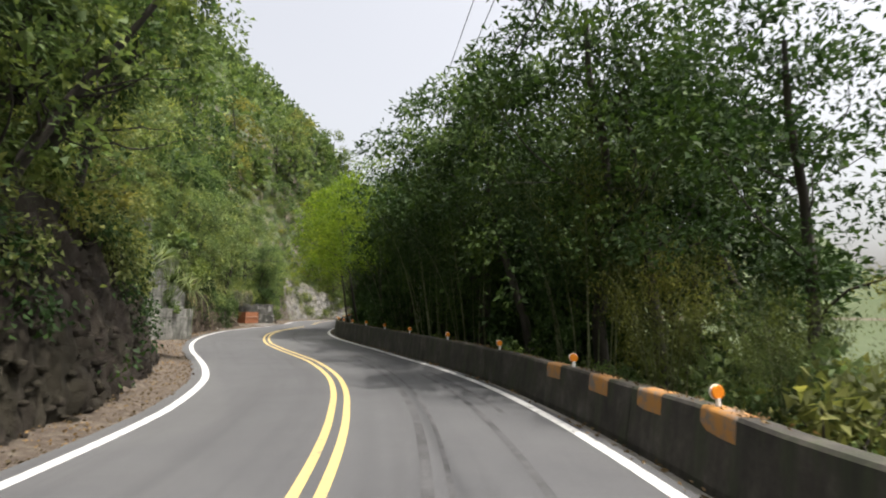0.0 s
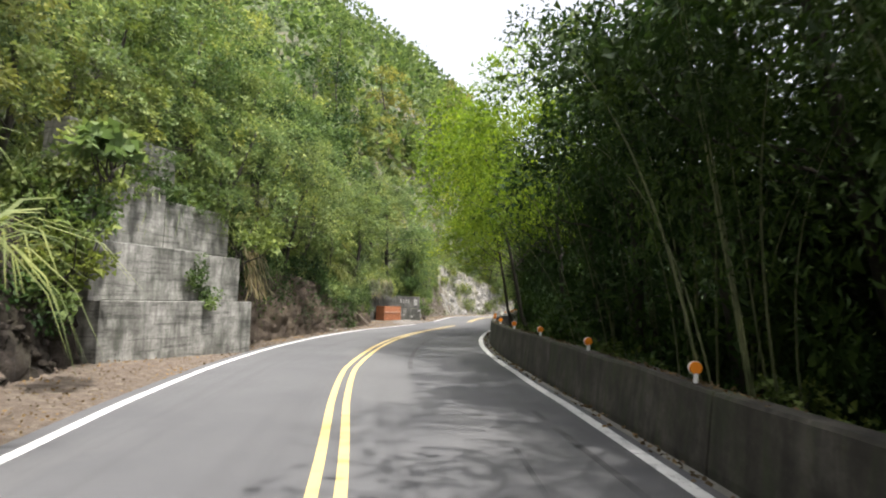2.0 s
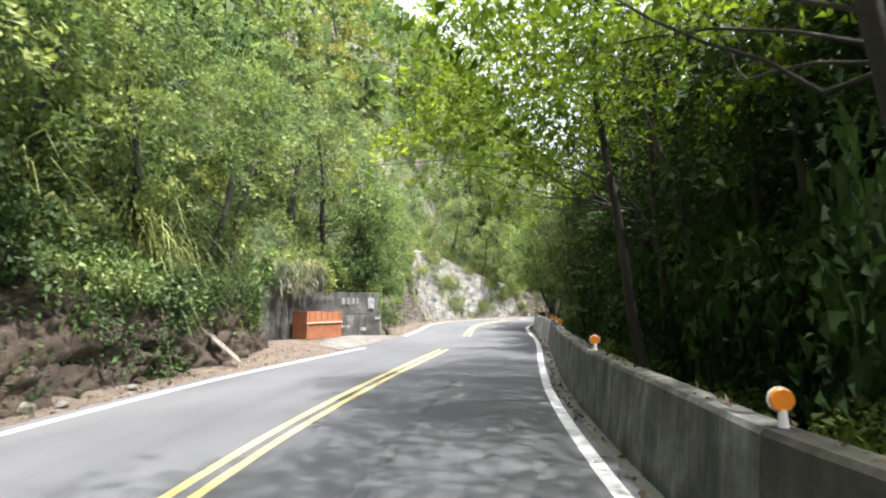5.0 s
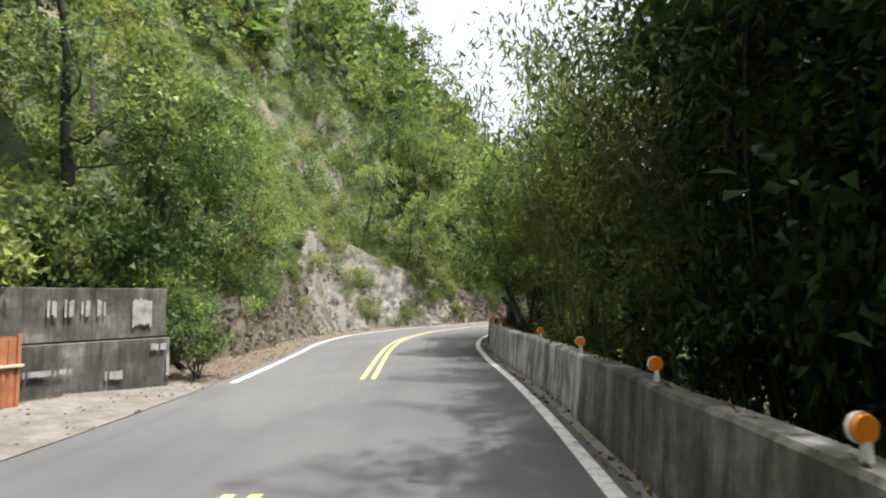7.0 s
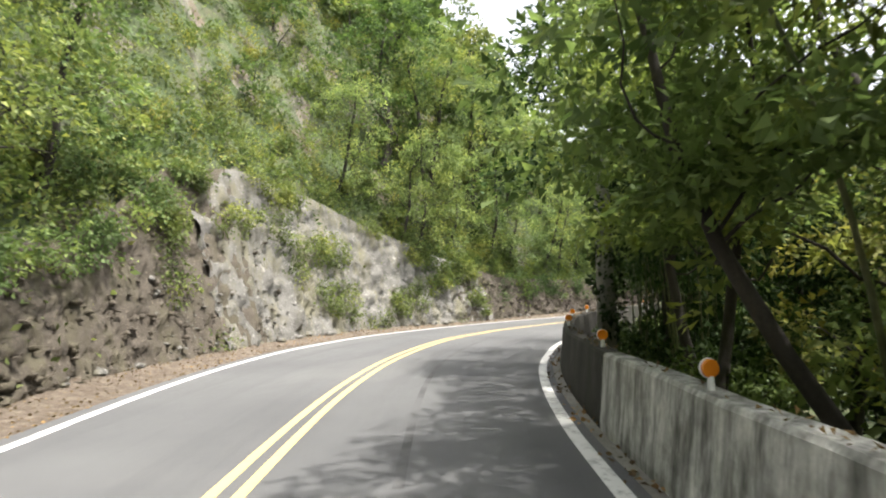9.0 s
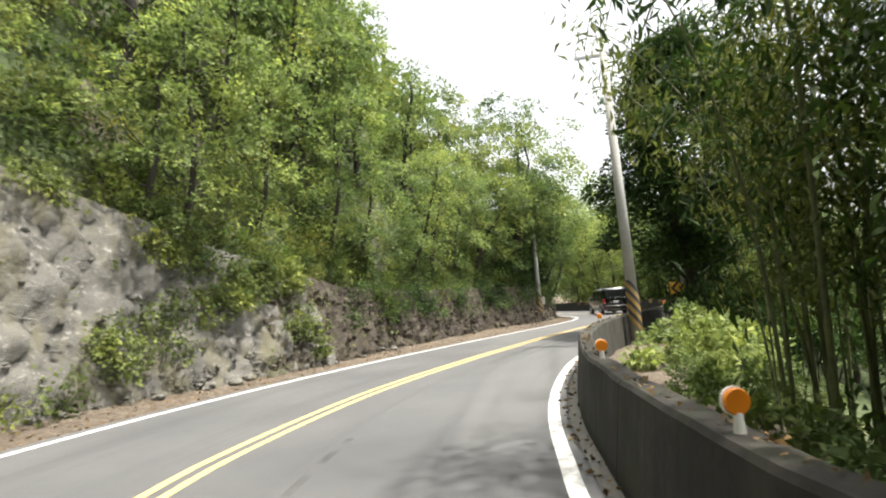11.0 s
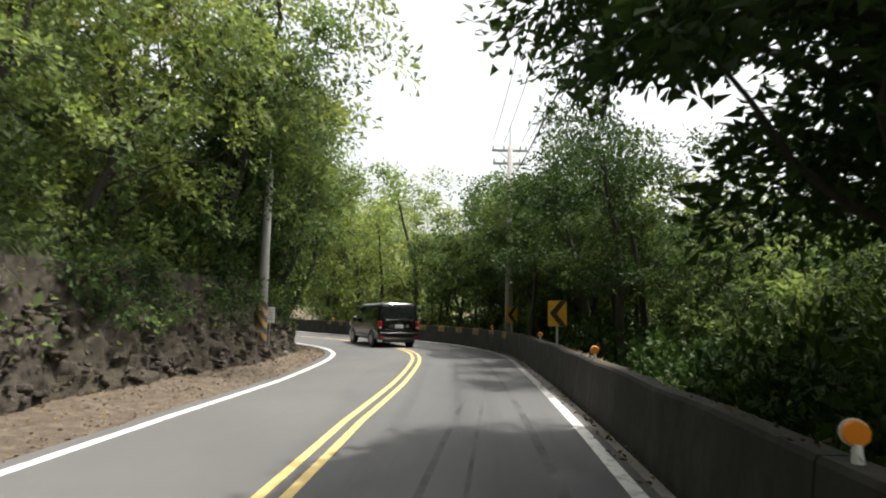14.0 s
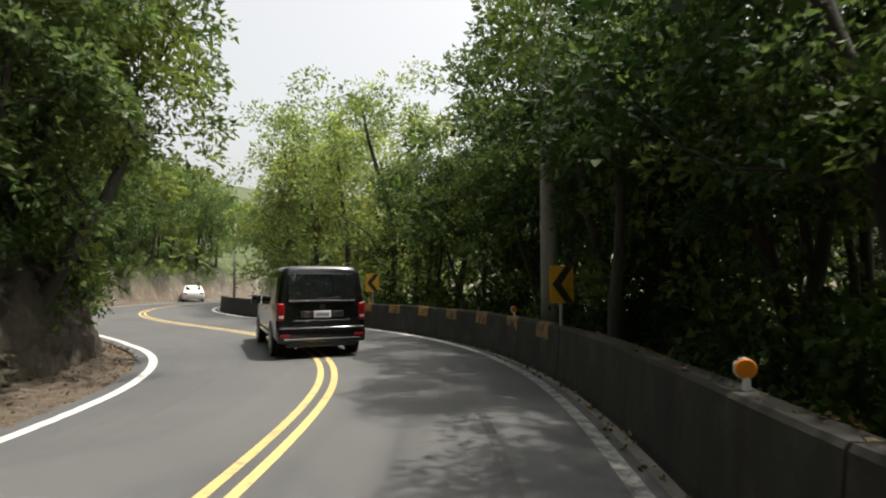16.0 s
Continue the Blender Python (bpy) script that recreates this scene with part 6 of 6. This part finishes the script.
van = thing("van", "black passenger van with dark tinted windows driving on the road", "van", pose(12.06, 106.2, 0.0, 0, 0, -11.5))
part("body", loft([ring(-0.99, 0.86, 0.72, 0.36, 1.86, 0.10), ring(-0.955, 0.93, 0.80, 0.31, 1.92, 0.10), ring(-0.85, 0.952, 0.83, 0.30, 1.95, 0.06), ring(0.3, 0.952, 0.84, 0.28, 1.965),
                   ring(1.6, 0.952, 0.84, 0.28, 1.96), ring(2.25, 0.952, 0.83, 0.28, 1.90), ring(2.6, 0.952, 0.80, 0.28, 1.70), ring(3.1, 0.95, 0.80, 0.28, 1.28),
                   ring(3.4, 0.94, 0.80, 0.28, 1.12), ring(3.85, 0.90, 0.75, 0.30, 1.0), ring(3.97, 0.80, 0.66, 0.36, 0.88)]), BLACK_PAINT, van, smooth=True)
tail = pose(0, -0.905, 0, math.degrees(math.atan2(-0.10, 1.0)), 0, 0)          # the plane of the tailgate
def on_tail(name, wide, high, x, z, mat, thick=0.012, bevel=0.004, lab="", out=0.0, mother=None):
    bm = bmesh.new()
    y = -0.99 + 0.10 * max(0, (z - 0.9) / 1.0) - out
    box(bm, (wide, thick, high), Matrix.Translation((x, y, z)) @ Matrix.Rotation(-math.atan(0.10) if z > 0.95 else 0, 4, "X"), bevel)
    return part(name, bm, mat, mother or van, lab)
on_tail("rear_window", 1.42, 0.56, 0, 1.52, TINTED, 0.02, 0.008)
on_tail("tailgate_trim", 1.40, 0.022, 0, 1.215, CHROME, 0.03)
on_tail("plate_recess", 0.92, 0.13, 0, 0.93, PLASTIC, 0.012)
pl = on_tail("number_plate", 0.36, 0.145, 0.0, 0.93, PLATE_WHITE, 0.014, 0.003, out=0.012)
for k in range(6):
    on_tail("print_bar", 0.028, 0.07, -0.115 + 0.046 * k, 0.925, PLATE_INK, 0.004, 0, out=0.022, mother=pl)
for x in (-0.30, 0.30):
    on_tail("plate_side_trim", 0.12, 0.1, x * 1.05, 0.94, CHROME, 0.012, out=0.006)
on_tail("lower_trim", 1.2, 0.02, 0, 0.80, CHROME, 0.03)
on_tail("tail_handle", 0.16, 0.03, 0, 0.60, PLASTIC, 0.03, 0.008)
bm = bmesh.new(); box(bm, (1.86, 0.16, 0.34), Matrix.Translation((0, -0.98, 0.50)), 0.05, 3); part("rear_bumper", bm, BLACK_PAINT, van, smooth=True)
bm = bmesh.new(); box(bm, (1.5, 0.14, 0.14), Matrix.Translation((0, -0.95, 0.31)), 0.03); part("bumper_skirt", bm, PLASTIC, van)
bm = bmesh.new(); box(bm, (1.62, 0.02, 0.025), Matrix.Translation((0, -1.065, 0.42)), 0.005); part("bumper_trim", bm, CHROME, van)
bm = bmesh.new(); rod(bm, 0.062, 0.062, 0.02, pose(0, -0.965, 1.08, 90, 0, 0), 24); part("emblem", bm, CHROME, van, "round chrome emblem")
bm = bmesh.new(); box(bm, (0.5, 0.014, 0.018), pose(0.14, -0.965, 1.27, 0, -3, 0), 0.004); part("rear_wiper", bm, PLASTIC, van)
for sgn in (-1, 1):
    bm = bmesh.new()
    box(bm, (0.15, 0.20, 0.38), Matrix.Translation((sgn * 0.865, -0.90, 0.98)), 0.035, 3)
    tl = part("tail_light", bm, RED_LENS, van, "red tail lamp", smooth=True)
    bm = bmesh.new(); box(bm, (0.1, 0.02, 0.05), Matrix.Translation((sgn * 0.86, -1.0, 0.88)), 0.005); part("reverse_lens", bm, plain("clear lamp lens", (0.5, 0.42, 0.4), 0.1), tl)
    bm = bmesh.new(); box(bm, (0.2, 0.02, 0.06), Matrix.Translation((sgn * 0.78, -1.062, 0.49)), 0.006); part("bumper_reflector", bm, RED_LENS, van, "red bumper reflector")
    for y0, y1 in ((-0.62, 0.45), (0.52, 1.5), (1.56, 2.35)):
        V = np.array([(sgn * (0.952 + (0.84 - 0.952) * (z - 1.05) / 0.9 * 0.98 + 0.006), y, z) for z, y in ((1.14, y0), (1.14, y1), (1.72, y1 - (0.22 if y1 > 2 else 0)), (1.72, y0 + (0.06 if y0 < 0 else 0)))])
        link_np("side_window", V, np.array([(0, 1, 2, 3)]), TINTED, van)
    bm = bmesh.new(); box(bm, (0.012, 3.9, 0.05), Matrix.Translation((sgn * 0.957, 1.3, 0.52)), 0.004); part("side_moulding", bm, PLASTIC, van)
    bm = bmesh.new(); box(bm, (0.22, 0.10, 0.24), Matrix.Translation((sgn * 1.07, 2.35, 1.18)), 0.04, 3); part("wing_mirror", bm, BLACK_PAINT, van, smooth=True)
    for y in (0.0, 3.0):
        wheel(van, sgn * 0.85, y)
        bm = bmesh.new(); rod(bm, 0.41, 0.41, 0.02, pose(sgn * 0.945, y, 0.36, 0, sgn * 90, 0), 28); part("wheel_arch", bm, PLASTIC, van)
    bm = bmesh.new(); box(bm, (0.02, 0.16, 0.035), Matrix.Translation((sgn * 0.965, 1.05, 1.0)), 0.006); part("door_handle", bm, CHROME, van)
bm = bmesh.new(); rod(bm, 0.03, 0.03, 0.2, pose(-0.55, -1.0, 0.24, -90, 0, 0), 12); part("exhaust", bm, STEEL, van)

# ---- the white car far ahead ----
WHITE_PAINT = plain("white car paint", (0.75, 0.76, 0.77), 0.25, 0, 0.04, 2, 0.5)
car = thing("car", "white saloon car far along the road", "car", pose(17.3, 147.5, 0.0, 0, 0, -8))
def car_ring(y, w, zb, zt, wt=None, belt=0.82):
    wt = wt or w * 0.92
    half = [(0, zb), (w * 0.9, zb), (w, zb + 0.15), (w, 0.6), (w * 0.98, min(belt, zt - 0.02)), (wt, zt - 0.05), (wt * 0.85, zt), (0, zt + 0.02)]
    return [(x, y, z) for x, z in half + [(-x, z) for x, z in half[-2:0:-1]]]
part("body", loft([car_ring(-1.0, 0.80, 0.36, 0.86), car_ring(-0.9, 0.88, 0.25, 1.0), car_ring(-0.35, 0.90, 0.22, 1.04), car_ring(0.15, 0.90, 0.22, 1.42, 0.66), car_ring(0.7, 0.90, 0.22, 1.47, 0.68),
                   car_ring(1.5, 0.90, 0.22, 1.42, 0.66), car_ring(2.2, 0.90, 0.22, 1.0), car_ring(3.2, 0.86, 0.24, 0.86), car_ring(3.5, 0.75, 0.36, 0.7)]), WHITE_PAINT, car, smooth=True)
link_np("rear_window", np.array([(-0.62, -0.33, 1.07), (0.62, -0.33, 1.07), (0.56, 0.12, 1.40), (-0.56, 0.12, 1.40)]), np.array([(0, 1, 2, 3)]), TINTED, car)
for sgn in (-1, 1):
    link_np("side_window", np.array([(sgn * 0.885, -0.2, 0.98), (sgn * 0.885, 1.9, 0.98), (sgn * 0.70, 1.4, 1.38), (sgn * 0.70, 0.2, 1.38)]), np.array([(0, 1, 2, 3)]), TINTED, car)
    bm = bmesh.new(); box(bm, (0.3, 0.06, 0.14), Matrix.Translation((sgn * 0.66, -0.98, 0.74)), 0.02); part("tail_light", bm, RED_LENS, car)
    for y in (0.0, 2.65):
        wheel(car, sgn * 0.80, y, 0.31, 0.2)
bm = bmesh.new(); box(bm, (0.36, 0.012, 0.14), Matrix.Translation((0, -1.01, 0.66)), 0.003); part("number_plate", bm, PLATE_WHITE, car)

# the patterns that the plants were copied from
for k in PATTERNS:
    for o in (*k.children_recursive, k):
        bpy.data.objects.remove(o)
